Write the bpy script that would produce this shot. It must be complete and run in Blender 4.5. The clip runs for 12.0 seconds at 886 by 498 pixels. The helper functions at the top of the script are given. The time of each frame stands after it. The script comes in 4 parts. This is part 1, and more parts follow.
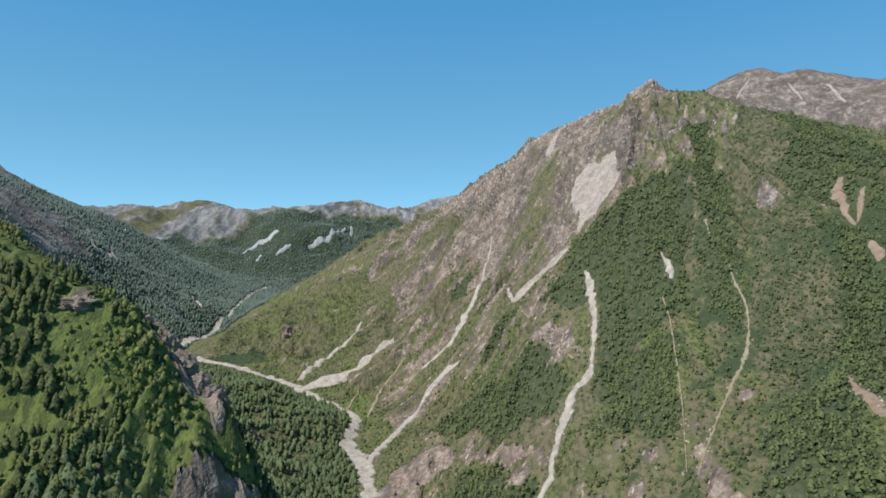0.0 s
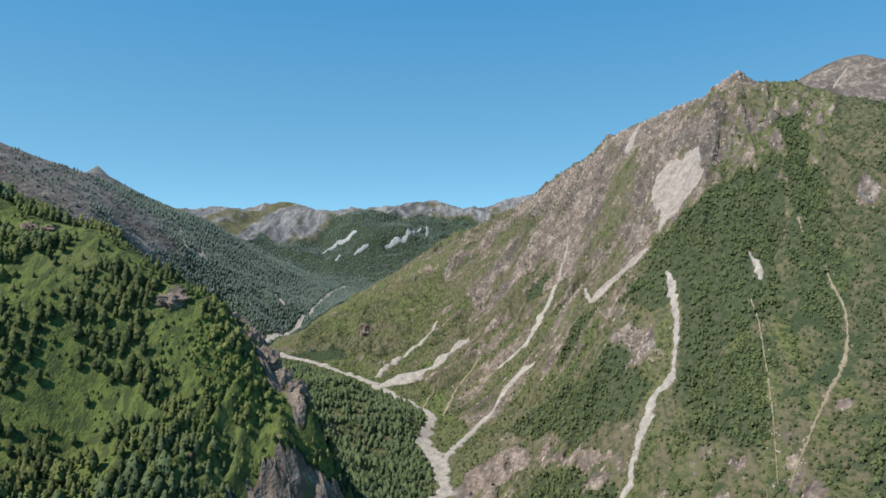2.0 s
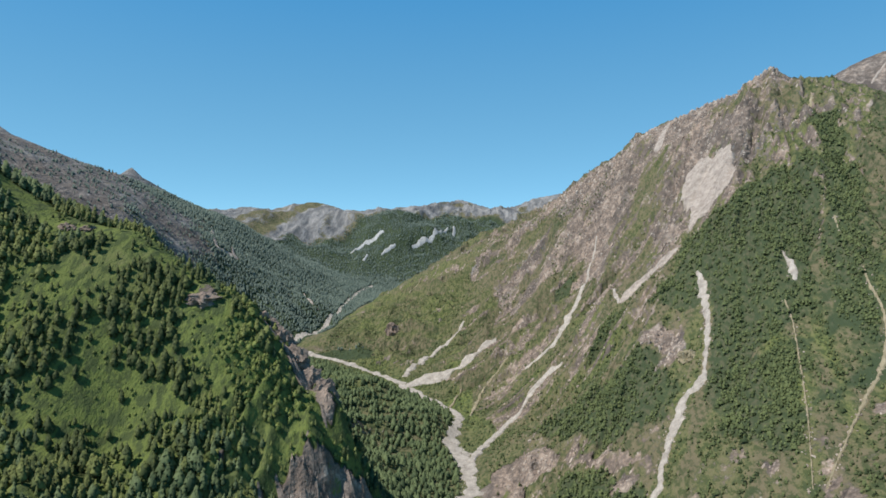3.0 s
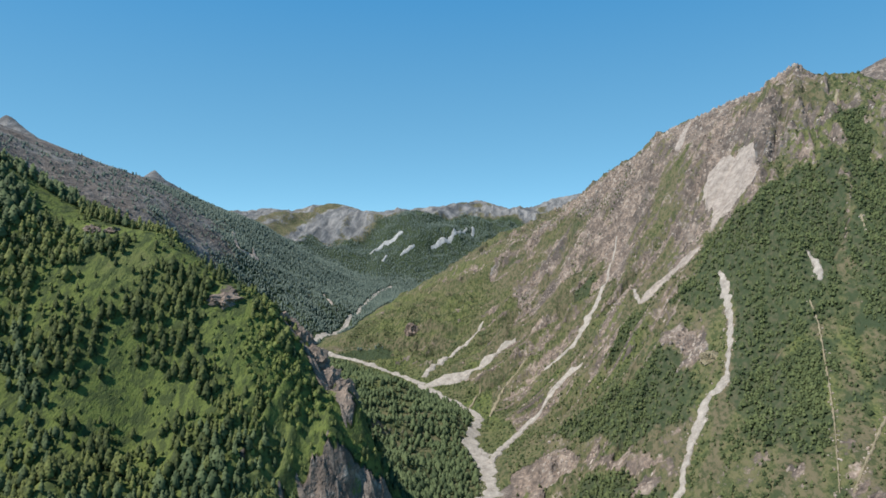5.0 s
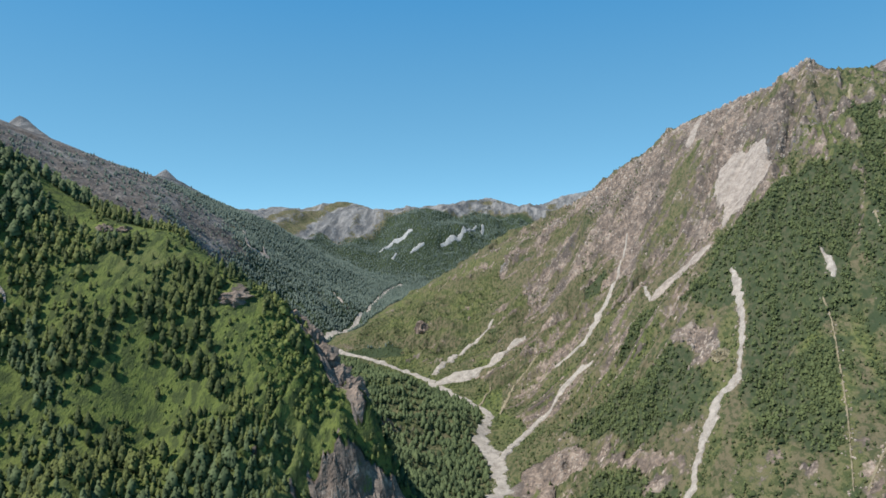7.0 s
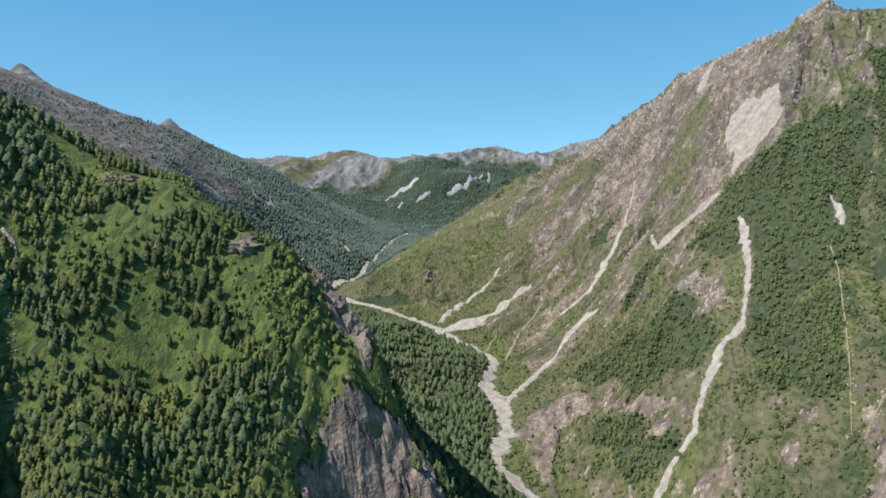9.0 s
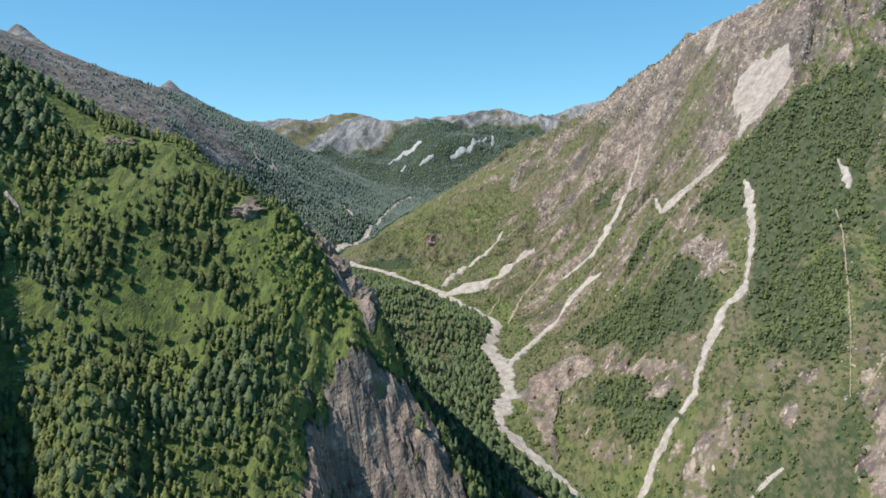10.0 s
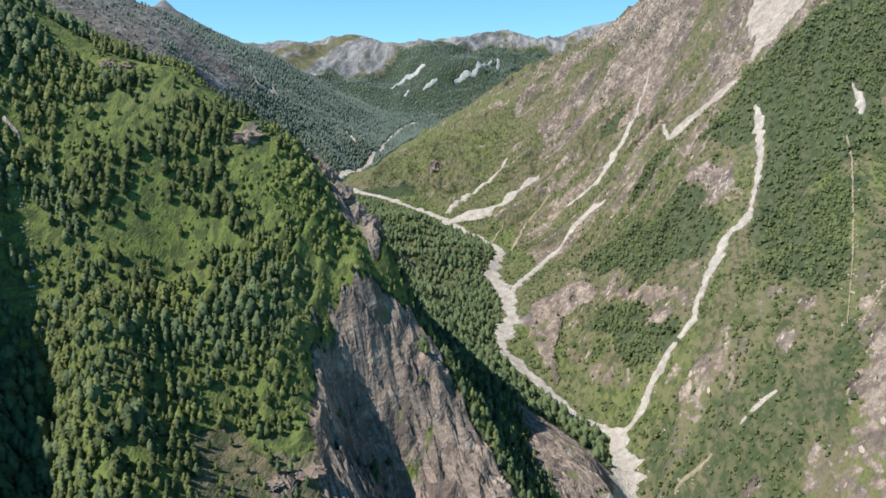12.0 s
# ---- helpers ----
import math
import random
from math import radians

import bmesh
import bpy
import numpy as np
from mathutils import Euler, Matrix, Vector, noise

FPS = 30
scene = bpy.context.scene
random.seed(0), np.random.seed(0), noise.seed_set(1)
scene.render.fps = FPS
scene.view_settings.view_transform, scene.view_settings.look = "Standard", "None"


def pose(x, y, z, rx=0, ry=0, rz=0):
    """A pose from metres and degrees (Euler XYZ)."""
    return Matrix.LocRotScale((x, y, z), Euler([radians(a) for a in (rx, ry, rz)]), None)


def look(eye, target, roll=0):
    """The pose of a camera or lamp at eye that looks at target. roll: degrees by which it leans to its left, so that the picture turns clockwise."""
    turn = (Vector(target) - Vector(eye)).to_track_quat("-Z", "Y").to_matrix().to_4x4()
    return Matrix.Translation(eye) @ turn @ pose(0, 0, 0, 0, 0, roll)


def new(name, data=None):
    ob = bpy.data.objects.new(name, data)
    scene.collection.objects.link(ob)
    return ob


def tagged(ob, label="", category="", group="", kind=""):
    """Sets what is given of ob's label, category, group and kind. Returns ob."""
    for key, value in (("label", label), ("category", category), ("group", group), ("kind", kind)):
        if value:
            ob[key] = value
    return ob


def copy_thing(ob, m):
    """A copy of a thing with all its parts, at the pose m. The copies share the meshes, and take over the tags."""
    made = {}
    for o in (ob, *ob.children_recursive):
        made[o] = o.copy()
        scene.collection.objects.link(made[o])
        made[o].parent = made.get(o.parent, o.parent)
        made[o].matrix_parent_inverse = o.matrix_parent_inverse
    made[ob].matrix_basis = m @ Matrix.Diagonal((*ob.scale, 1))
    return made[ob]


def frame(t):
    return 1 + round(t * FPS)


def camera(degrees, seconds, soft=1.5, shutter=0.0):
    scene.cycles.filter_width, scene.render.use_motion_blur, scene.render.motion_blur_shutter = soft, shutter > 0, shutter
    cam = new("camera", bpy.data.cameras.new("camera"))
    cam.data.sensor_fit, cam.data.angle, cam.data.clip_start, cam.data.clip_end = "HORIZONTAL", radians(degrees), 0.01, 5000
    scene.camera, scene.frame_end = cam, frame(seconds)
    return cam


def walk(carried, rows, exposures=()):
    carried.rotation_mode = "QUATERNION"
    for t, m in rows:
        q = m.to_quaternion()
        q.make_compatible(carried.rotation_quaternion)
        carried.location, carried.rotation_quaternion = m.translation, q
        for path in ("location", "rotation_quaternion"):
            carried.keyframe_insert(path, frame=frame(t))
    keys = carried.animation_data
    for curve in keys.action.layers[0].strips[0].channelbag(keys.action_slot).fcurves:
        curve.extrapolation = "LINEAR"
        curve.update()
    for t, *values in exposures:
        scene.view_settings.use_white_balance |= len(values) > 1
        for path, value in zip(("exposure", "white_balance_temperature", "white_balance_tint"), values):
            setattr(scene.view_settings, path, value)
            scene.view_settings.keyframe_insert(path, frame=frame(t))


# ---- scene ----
cam = camera(70.0, 12.0, soft=1.65)
EYE = (0.0, 0.0, 400.0)
PATH = [  # seconds, yaw, pitch, roll in degrees: the camera hovers, pans to the left and then tilts down
    (0.0, 0.0, 0.0, 0.0), (0.5, 1.73, 0.01, 0.02), (1.0, 3.44, 0.01, 0.04), (1.5, 5.05, 0.0, 0.05), (2.0, 6.8, -0.01, 0.06),
    (2.5, 8.25, -0.02, 0.07), (3.0, 9.23, -0.02, 0.09), (5.0, 10.94, 0.03, 0.25), (5.5, 11.21, 0.05, 0.31), (6.0, 11.45, 0.05, 0.37),
    (6.5, 11.64, 0.06, 0.42), (8.5, 12.28, -3.17, 0.57), (9.0, 12.38, -4.79, 0.59), (9.5, 12.52, -6.37, 0.6), (10.0, 12.68, -8.06, 0.61),
    (10.5, 12.79, -9.68, 0.61), (11.0, 12.85, -11.39, 0.61), (11.5, 12.92, -12.96, 0.6), (12.0, 13.03, -14.65, 0.58)]
walk(cam, [(t, pose(*EYE, 90 + p, r, yw)) for t, yw, p, r in PATH], [(0, 0), (6.5, 0), (8.5, 0.1), (12, 0.37)])

# ---- world and sun ----
SUN_AZ, SUN_EL = radians(-125), radians(53)  # azimuth from +y towards +x
world = bpy.data.worlds.new("sky")
scene.world = world
world.use_nodes = True
wt = world.node_tree
sky = wt.nodes.new("ShaderNodeTexSky")
sky.sky_type, sky.sun_disc = "NISHITA", False
sky.sun_elevation, sky.sun_rotation, sky.altitude = SUN_EL, SUN_AZ, 1500
sky.air_density, sky.dust_density, sky.ozone_density = 0.42, 0.0, 3.5
rich = wt.nodes.new("ShaderNodeHueSaturation")
rich.inputs["Hue"].default_value, rich.inputs["Saturation"].default_value = 0.48, 1.12
wt.links.new(sky.outputs["Color"], rich.inputs["Color"])
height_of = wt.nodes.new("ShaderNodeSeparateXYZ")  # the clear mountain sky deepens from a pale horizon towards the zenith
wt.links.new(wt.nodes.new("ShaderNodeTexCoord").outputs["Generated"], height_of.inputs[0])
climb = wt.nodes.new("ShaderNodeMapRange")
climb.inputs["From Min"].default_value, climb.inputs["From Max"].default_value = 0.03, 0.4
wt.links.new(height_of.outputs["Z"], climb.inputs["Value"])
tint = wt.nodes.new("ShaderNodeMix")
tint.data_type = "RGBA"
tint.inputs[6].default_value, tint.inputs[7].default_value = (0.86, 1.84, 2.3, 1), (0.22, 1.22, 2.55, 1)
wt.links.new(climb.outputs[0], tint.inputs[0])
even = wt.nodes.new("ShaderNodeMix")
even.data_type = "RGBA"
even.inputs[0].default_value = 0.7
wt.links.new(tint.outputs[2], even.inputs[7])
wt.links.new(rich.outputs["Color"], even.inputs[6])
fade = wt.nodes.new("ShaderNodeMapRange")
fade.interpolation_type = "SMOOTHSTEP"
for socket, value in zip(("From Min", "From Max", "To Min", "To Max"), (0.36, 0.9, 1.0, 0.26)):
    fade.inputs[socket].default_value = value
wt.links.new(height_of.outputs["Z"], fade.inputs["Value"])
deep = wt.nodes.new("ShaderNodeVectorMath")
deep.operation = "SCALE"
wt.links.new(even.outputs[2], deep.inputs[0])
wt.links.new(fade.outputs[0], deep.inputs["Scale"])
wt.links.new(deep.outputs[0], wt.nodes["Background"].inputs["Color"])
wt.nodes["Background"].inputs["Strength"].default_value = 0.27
lamp = bpy.data.lights.new("sun", "SUN")
lamp.energy, lamp.angle, lamp.color = 4.8, radians(0.5), (1.0, 0.95, 0.88)
sun = new("sun", lamp)
sun_way = Vector((math.sin(SUN_AZ) * math.cos(SUN_EL), math.cos(SUN_AZ) * math.cos(SUN_EL), math.sin(SUN_EL)))
sun.matrix_basis = look(sun_way * 3000 + Vector((0, 1000, 0)), (0, 1000, 0))

# ---- relief ----
# crest lines, spurs, gullies and the river, in metres
LINES = {}
LINES["hill_crest"] = [(-705, 375, 512), (-510, 480, 485), (-485, 490, 468), (-415, 485, 422), (-380, 490, 417), (-350, 500, 414), (-320, 495, 393), (-280, 500, 372), (-250, 500, 356), (-225, 495, 334), (-205, 490, 313), (-185, 480, 288), (-165, 470, 279)]
LINES["hill_rib"] = [(-165, 465, 268), (-145, 455, 227), (-115, 450, 191), (-90, 440, 161), (-65, 425, 127), (-40, 405, 102), (-75, 340, 85)]
LINES["hill_back"] = [(-115, 610, 114), (-70, 540, 88), (-45, 500, 76)]
LINES["river_slab"] = [(-70, 605, 78), (-35, 585, 64), (-5, 565, 58), (20, 545, 53), (35, 505, 44)]
LINES["hill_edge"] = [(-165, 450, 263), (-185, 425, 241), (-190, 385, 221), (-175, 360, 197), (-160, 335, 171), (-145, 315, 151), (-125, 265, 130)]
LINES["hill_gash"] = [(-170, 415, 196), (-165, 405, 164), (-145, 400, 128), (-125, 390, 98)]
LINES["hill_face"] = [(-300, 400, 265), (-270, 345, 235), (-245, 305, 205), (-305, 315, 260), (-230, 235, 196), (-205, 320, 182), (-270, 270, 226), (-360, 405, 327)]
LINES["side_gully"] = [(-445, 405, 377), (-410, 380, 323), (-380, 350, 271), (-345, 315, 222), (-325, 300, 198), (-290, 250, 172), (-255, 195, 168)]
LINES["hill_drop"] = [(-255, 550, 292), (-220, 540, 268), (-185, 530, 240), (-160, 520, 212), (-130, 500, 190)]
# added ridge out of view, raised to throw shade over the side gully
LINES["side_shade_ridge"] = [(-520, 365, 480), (-475, 335, 425), (-440, 305, 368), (-410, 270, 318), (-390, 255, 292), (-350, 205, 266), (-315, 165, 245)]
LINES["side_slope"] = [(-525, 190, 499), (-410, 135, 400)]
LINES["rocky_crest"] = [(560, 1710, 852), (495, 1760, 807), (350, 1825, 754), (275, 1860, 721), (195, 1900, 655), (130, 1925, 594), (55, 2000, 559), (-75, 2150, 469), (-275, 2285, 382), (-390, 2370, 356), (-520, 2395, 282), (-630, 2315, 216), (-695, 2140, 146), (-750, 1950, 102)]
LINES["wooded_crest"] = [(560, 1710, 852), (595, 1690, 824), (655, 1610, 797), (695, 1510, 746), (725, 1435, 717), (750, 1365, 688), (765, 1290, 654), (780, 1220, 624), (790, 1130, 581), (850, 850, 505), (955, 550, 438)]
LINES["wooded_face"] = [(310, 1260, 401), (225, 915, 197), (170, 700, 132), (495, 1035, 410), (355, 740, 236), (270, 570, 182), (600, 865, 401), (425, 615, 263), (330, 475, 217), (140, 480, 37), (185, 415, 69), (580, 690, 274), (330, 330, 181)]
LINES["rocky_face"] = [(150, 1745, 433), (120, 1425, 274), (105, 1225, 182), (85, 975, 104), (70, 825, 83), (-100, 1895, 266), (-85, 1640, 167), (-75, 1400, 77), (-350, 2020, 185), (240, 1510, 401), (175, 1115, 222), (85, 595, 25)]
LINES["green_shoulder"] = [(-350, 2730, 393), (-95, 2700, 480), (40, 2650, 516), (0, 3200, 176), (-460, 2915, 142)]
LINES["grey_massif"] = [(1075, 2695, 1052), (1255, 2725, 1152), (1355, 2675, 1163), (1420, 2645, 1127), (1480, 2610, 1143), (1555, 2505, 1098), (1665, 2375, 1041), (1980, 1980, 1098), (2250, 1300, 953)]
LINES["grey_foot"] = [(785, 2160, 601), (1055, 1985, 557), (1350, 1610, 473)]
LINES["dark_crest"] = [(-1555, 825, 710), (-1455, 1380, 643), (-1475, 1580, 624), (-1450, 1730, 616), (-1410, 1835, 589), (-1405, 2070, 581), (-1420, 2275, 549), (-1385, 2390, 533), (-1345, 2605, 521), (-1225, 2825, 397), (-1075, 2960, 298), (-920, 3015, 229)]
LINES["dark_face"] = [(-1160, 2115, 399), (-870, 2055, 173), (-1175, 2420, 374), (-840, 2300, 191), (-1220, 1740, 514), (-1015, 1210, 234), (-1075, 840, 400)]
LINES["back_peaks"] = [(-2580, 1375, 1036), (-2250, 2130, 882), (-2250, 2210, 958), (-2235, 2315, 833), (-2065, 2470, 700), (-1905, 2520, 680), (-1835, 2570, 779), (-1760, 2620, 688)]
LINES["far_range"] = [(-2700, 3215, 767), (-3725, 2150, 1004), (-1985, 3700, 646), (-1865, 3765, 669), (-1705, 3840, 649), (-1570, 4000, 716), (-1395, 4065, 675), (-1235, 4065, 637), (-1075, 4265, 653), (-825, 4320, 691), (-570, 4365, 731), (-435, 4380, 694), (-285, 4390, 676), (-55, 4500, 769), (140, 4500, 788), (510, 4470, 788), (1165, 4345, 794)]
LINES["far_knoll"] = [(-990, 3355, 377), (-920, 3585, 534), (-725, 3630, 585), (-570, 3705, 533), (-390, 3880, 508)]
LINES["far_spurs"] = [(-1405, 3315, 443), (-1325, 3455, 476), (-1060, 3175, 290)]
LINES["river"] = [(-860, 3085, 214), (-855, 2825, 197), (-815, 2470, 165), (-795, 2210, 112), (-820, 1985, 94), (-980, 1890, 76), (-660, 1830, 58), (-500, 1680, 50), (-365, 1555, 44), (-230, 1430, 38), (-175, 1300, 32), (-190, 1185, 28), (-135, 1050, 22), (-110, 955, 18), (-115, 875, 15), (-75, 815, 13), (-30, 760, 10), (10, 695, 8), (45, 670, 7), (50, 565, 3), (30, 420, -4), (70, 250, -10), (120, 0, -16), (160, -500, -30)]
LINES["gorge_bank"] = [(-295, 1330, 72), (-225, 1255, 58), (-415, 1440, 70)]
LINES["behind"] = [(-3790, 3180, 659), (-3180, 3790, 400), (-2475, 4285, 400), (-1695, 4650, 400), (-860, 4875, 400), (0, 4950, 573), (860, 4875, 659), (1585, 3565, 741), (2070, 3065, 724), (2430, 2520, 706), (610, 3445, 522), (-1650, 2860, 486), (-2600, 2340, 583)]
LINES["under"] = [(-150, 150, 60), (-350, 0, 180), (-500, -400, 260), (350, 150, 60), (500, -400, 150), (0, -480, 20), (-2800, 0, 600), (2800, 0, 500), (-2800, -480, 600), (2800, -480, 500), (-800, 1500, 150), (-1500, 900, 420)]
SPOTS = ("hill_face", "wooded_face", "rocky_face", "under", "behind", "dark_face", "far_spurs", "gorge_bank", "grey_foot", "side_slope")


def hashed(ix, iy, seed):
    h = (ix.astype(np.int64) * 374761393 + iy.astype(np.int64) * 668265263 + seed * 974634213) & 0x7FFFFFFF
    h = ((h ^ (h >> 13)) * 1274126177) & 0x7FFFFFFF
    return ((h ^ (h >> 16)) & 0xFFFF) / 65535.0


def vnoise(x, y, seed=0):
    """Smooth value noise, -1 to 1."""
    ix, iy = np.floor(x), np.floor(y)
    u, v = x - ix, y - iy
    u, v = u * u * u * (u * (u * 6 - 15) + 10), v * v * v * (v * (v * 6 - 15) + 10)
    a, b = hashed(ix, iy, seed), hashed(ix + 1, iy, seed)
    c, d = hashed(ix, iy + 1, seed), hashed(ix + 1, iy + 1, seed)
    return (a + (b - a) * u + (c - a) * v + (a - b - c + d) * u * v) * 2 - 1


def fbm(x, y, size, octaves=4, seed=0, rough=0.5):
    s, amp, total = 0, 1.0, 0.0
    for o in range(octaves):
        a = 0.6 + o * 1.1
        xr, yr = x * math.cos(a) - y * math.sin(a), x * math.sin(a) + y * math.cos(a)
        s = s + amp * vnoise(xr / size, yr / size, seed + o * 17)
        total, amp, size = total + amp, amp * rough, size / 2.03
    return s / total


def ridged(x, y, size, octaves=4, seed=0):
    s, amp, total = 0, 1.0, 0.0
    for o in range(octaves):
        a = 0.3 + o * 0.9
        xr, yr = x * math.cos(a) - y * math.sin(a), x * math.sin(a) + y * math.cos(a)
        s = s + amp * (1 - 2 * np.abs(vnoise(xr / size, yr / size, seed + o * 13)))
        total, amp, size = total + amp, amp * 0.5, size / 2.07
    return s / total


def samples(name):
    pts = np.array(LINES[name], float)
    if name in SPOTS:
        return pts
    out = [pts[:1]]
    for a, b in zip(pts[:-1], pts[1:]):
        d = np.hypot(*(b - a)[:2])
        step = 30 + 0.035 * np.hypot(*(a + b)[:2] / 2)
        n = max(1, int(round(d / step)))
        out.append(a + (b - a) * (np.arange(1, n + 1) / n)[:, None])
    return np.concatenate(out)


KNOTS = np.concatenate([samples(n) for n in LINES])
KNOTS = KNOTS[np.unique(np.round(KNOTS[:, :2] / 8), axis=0, return_index=True)[1]]
SOFT = 10.0 + 0.005 * np.hypot(KNOTS[:, 0], KNOTS[:, 1])
kd = np.hypot(KNOTS[:, None, 0] - KNOTS[None, :, 0], KNOTS[:, None, 1] - KNOTS[None, :, 1])
kn = len(KNOTS)
ka = np.ones((kn + 1, kn + 1))
ka[:kn, :kn], ka[kn, kn] = np.sqrt(kd ** 2 + SOFT[None, :] ** 2), 0
KW = np.linalg.lstsq(ka + 0.0, np.append(KNOTS[:, 2], 0), rcond=None)[0]


def base_height(x, y):
    """The broad relief: a smooth surface hung from the crest lines and the river."""
    flat_x, flat_y = np.ravel(x), np.ravel(y)
    z = np.empty(len(flat_x))
    for i in range(0, len(flat_x), 20000):
        j = slice(i, i + 20000)
        r = np.sqrt((flat_x[j, None] - KNOTS[:, 0]) ** 2 + (flat_y[j, None] - KNOTS[:, 1]) ** 2 + SOFT ** 2)
        z[j] = r @ KW[:kn] + KW[kn]
    return z.reshape(np.shape(x))


def near_line(pts, x, y):
    """Distance in plan to a polyline, and how far along it (0 to 1)."""
    pts = np.array(pts, float)[:, :2]
    best, along = np.full(np.shape(x), 1e9), np.zeros(np.shape(x))
    n = len(pts) - 1
    for i in range(n):
        (ax, ay), (bx, by) = pts[i], pts[i + 1]
        dx, dy = bx - ax, by - ay
        t = np.clip(((x - ax) * dx + (y - ay) * dy) / (dx * dx + dy * dy), 0, 1)
        d = np.hypot(x - ax - t * dx, y - ay - t * dy)
        closer = d < best
        best, along = np.where(closer, d, best), np.where(closer, (i + t) / n, along)
    return best, along


def smooth(a, b, v):
    t = np.clip((v - a) / (b - a), 0, 1)
    return t * t * (3 - 2 * t)


GULLIES = [  # the ravines of the rocky mountain, down to the river: plan line, depth, half width
    ([(400, 1620), (330, 1420), (270, 1375), (200, 1400), (140, 1405), (35, 1390), (-45, 1350), (-90, 1270), (-130, 1105)], 22, 30),
    ([(150, 1800), (87, 1600), (25, 1480), (-50, 1445), (-130, 1400), (-170, 1310)], 24, 32),
    ([(-10, 1840), (-126, 1680), (-230, 1620), (-345, 1555)], 20, 34),
    ([(-200, 2060), (-270, 1920), (-330, 1720), (-375, 1640)], 18, 30),
    ([(300, 1330), (270, 1150), (235, 1010), (190, 925), (130, 790), (75, 710), (46, 672)], 13, 22),
    ([(450, 1050), (420, 880), (360, 770), (300, 650)], 10, 22),
    ([(360, 1020), (315, 860), (275, 730)], 8, 20),
    ([(330, 1860), (270, 1700), (215, 1560), (190, 1430)], 18, 30)]


def height(x, y):
    z = base_height(x, y)
    far = np.hypot(x, y)
    crest = np.minimum.reduce([near_line(LINES[n], x, y)[0] for n in ("rocky_crest", "wooded_crest", "dark_crest", "grey_massif", "far_range", "hill_crest", "hill_rib")])
    river, _ = near_line(LINES["river"], x, y)
    calm = smooth(10, 90 + 0.04 * far, river)
    big = smooth(500, 1600, far) * (0.3 + 0.7 * smooth(15, 75, np.minimum.reduce([near_line(g[0], x, y)[0] for g in GULLIES])))
    # gullies and ribs that run down from the high peak
    px, py = x - 560, y - 1750
    ang, rad = np.arctan2(py, px), np.hypot(px, py)
    ribs = ridged(ang * 9, rad / 420, 1.0, 4, 5) - 0.25
    home = smooth(-900, -500, x) * smooth(2350, 2050, y)
    z = z + calm * smooth(0, 260, crest) * (4 + 42 * big * home) * ribs * smooth(450, 900, far)
    even = 1 - 0.65 * smooth(-600, -850, x) * smooth(2300, 1800, y)  # the burnt slope is smooth
    z = z + calm * (1.5 + 20 * big) * even * (ridged(x, y, 210, 5, 31) - 0.4) * (0.25 + 0.75 * smooth(0, 200, crest))
    z = z + calm * (1.0 + 4.5 * big) * fbm(x, y, 34, 4, 77)
    # the far range is cut by ravines
    z = z + 60 * smooth(2900, 3500, y) * (ridged(x, y, 420, 4, 55) - 0.35) * (0.2 + 0.8 * smooth(0, 250, crest))
    z = z + smooth(3000, 3600, y) * (28 * ridged(x, y, 150, 4, 56) - 12)
    # crags of the rocky crest and the face below it, smooth where the landslide ran
    crags = smooth(640, 150, near_line(LINES["rocky_crest"], x, y)[0]) * calm * big
    crags = crags * smooth(30, 80, near_line([(400, 1600), (365, 1465), (317, 1410)], x, y)[0])
    crags = crags * (0.4 + 0.6 * smooth(0, 90, crest))
    z = z + crags * (20 * ridged(ang * 24, rad / 90, 1.0, 4, 61) + 22 * ridged(x, y, 58, 4, 62) - 15)
    for pts, deep, half in GULLIES:
        d = near_line(pts, x + 8 * fbm(x, y, 60, 2, 66), y)[0]
        z = z - calm * 0.5 * deep * np.exp(-(d / half) ** 2)
    # ribs and broken strata on the cliff over the gorge
    steep = smooth(150, 60, np.hypot((x + 115) / 1.2, y - 420)) * calm * smooth(4, 34, near_line(LINES["hill_crest"], x, y)[0])
    fan, down = np.arctan2(y - 500, x + 200), np.hypot(x + 200, y - 500)
    z = z + steep * (10 * ridged(fan * 6, down / 100, 1.0, 4, 91) + 5.5 * ridged(x * 1.6 - y * 0.4, y * 0.7 + x * 0.3, 21, 4, 92) - 6)
    beds = (0.75 * x - 0.45 * y + 0.55 * z + 5 * fbm(x, y, 30, 3, 93)) / 12
    z = z + steep * (7.0 * (beds - np.floor(beds)) ** 2 - 2.3)
    bank = smooth(170, 90, np.hypot(x - 10, y - 920)) * smooth(20, 45, river)
    z = z + bank * (9 * ridged(x, y, 30, 4, 95) - 3)
    return z


def axis(lo, hi, *bands):
    """Grid lines from lo to hi; bands of (from, to, step), closest over the near cliff, and wider apart with distance."""
    def most(v):
        return min([st + 0.035 * max(a - v, v - b, 0) for a, b, st in bands] + [17.0])
    v = [lo]
    while v[-1] < hi:
        v.append(v[-1] + most(v[-1]))
    return np.array(v)


GX = axis(-3000, 3000, (-230, -20, 2.2), (-480, 60, 3.6), (-600, 780, 7.0))
GY = axis(-500, 4900, (310, 500, 2.2), (200, 540, 3.6), (0, 2150, 7.0))
X, Y = np.meshgrid(GX, GY)
Z = height(X, Y)
# ---- end of relief ----

# ---- materials ----
def nodes_of(name, rough):
    m = bpy.data.materials.new(name)
    m.use_nodes = True
    t = m.node_tree
    b = t.nodes["Principled BSDF"]
    b.inputs["Roughness"].default_value = rough
    b.inputs["Specular IOR Level"].default_value = 0.2
    return m, t, b


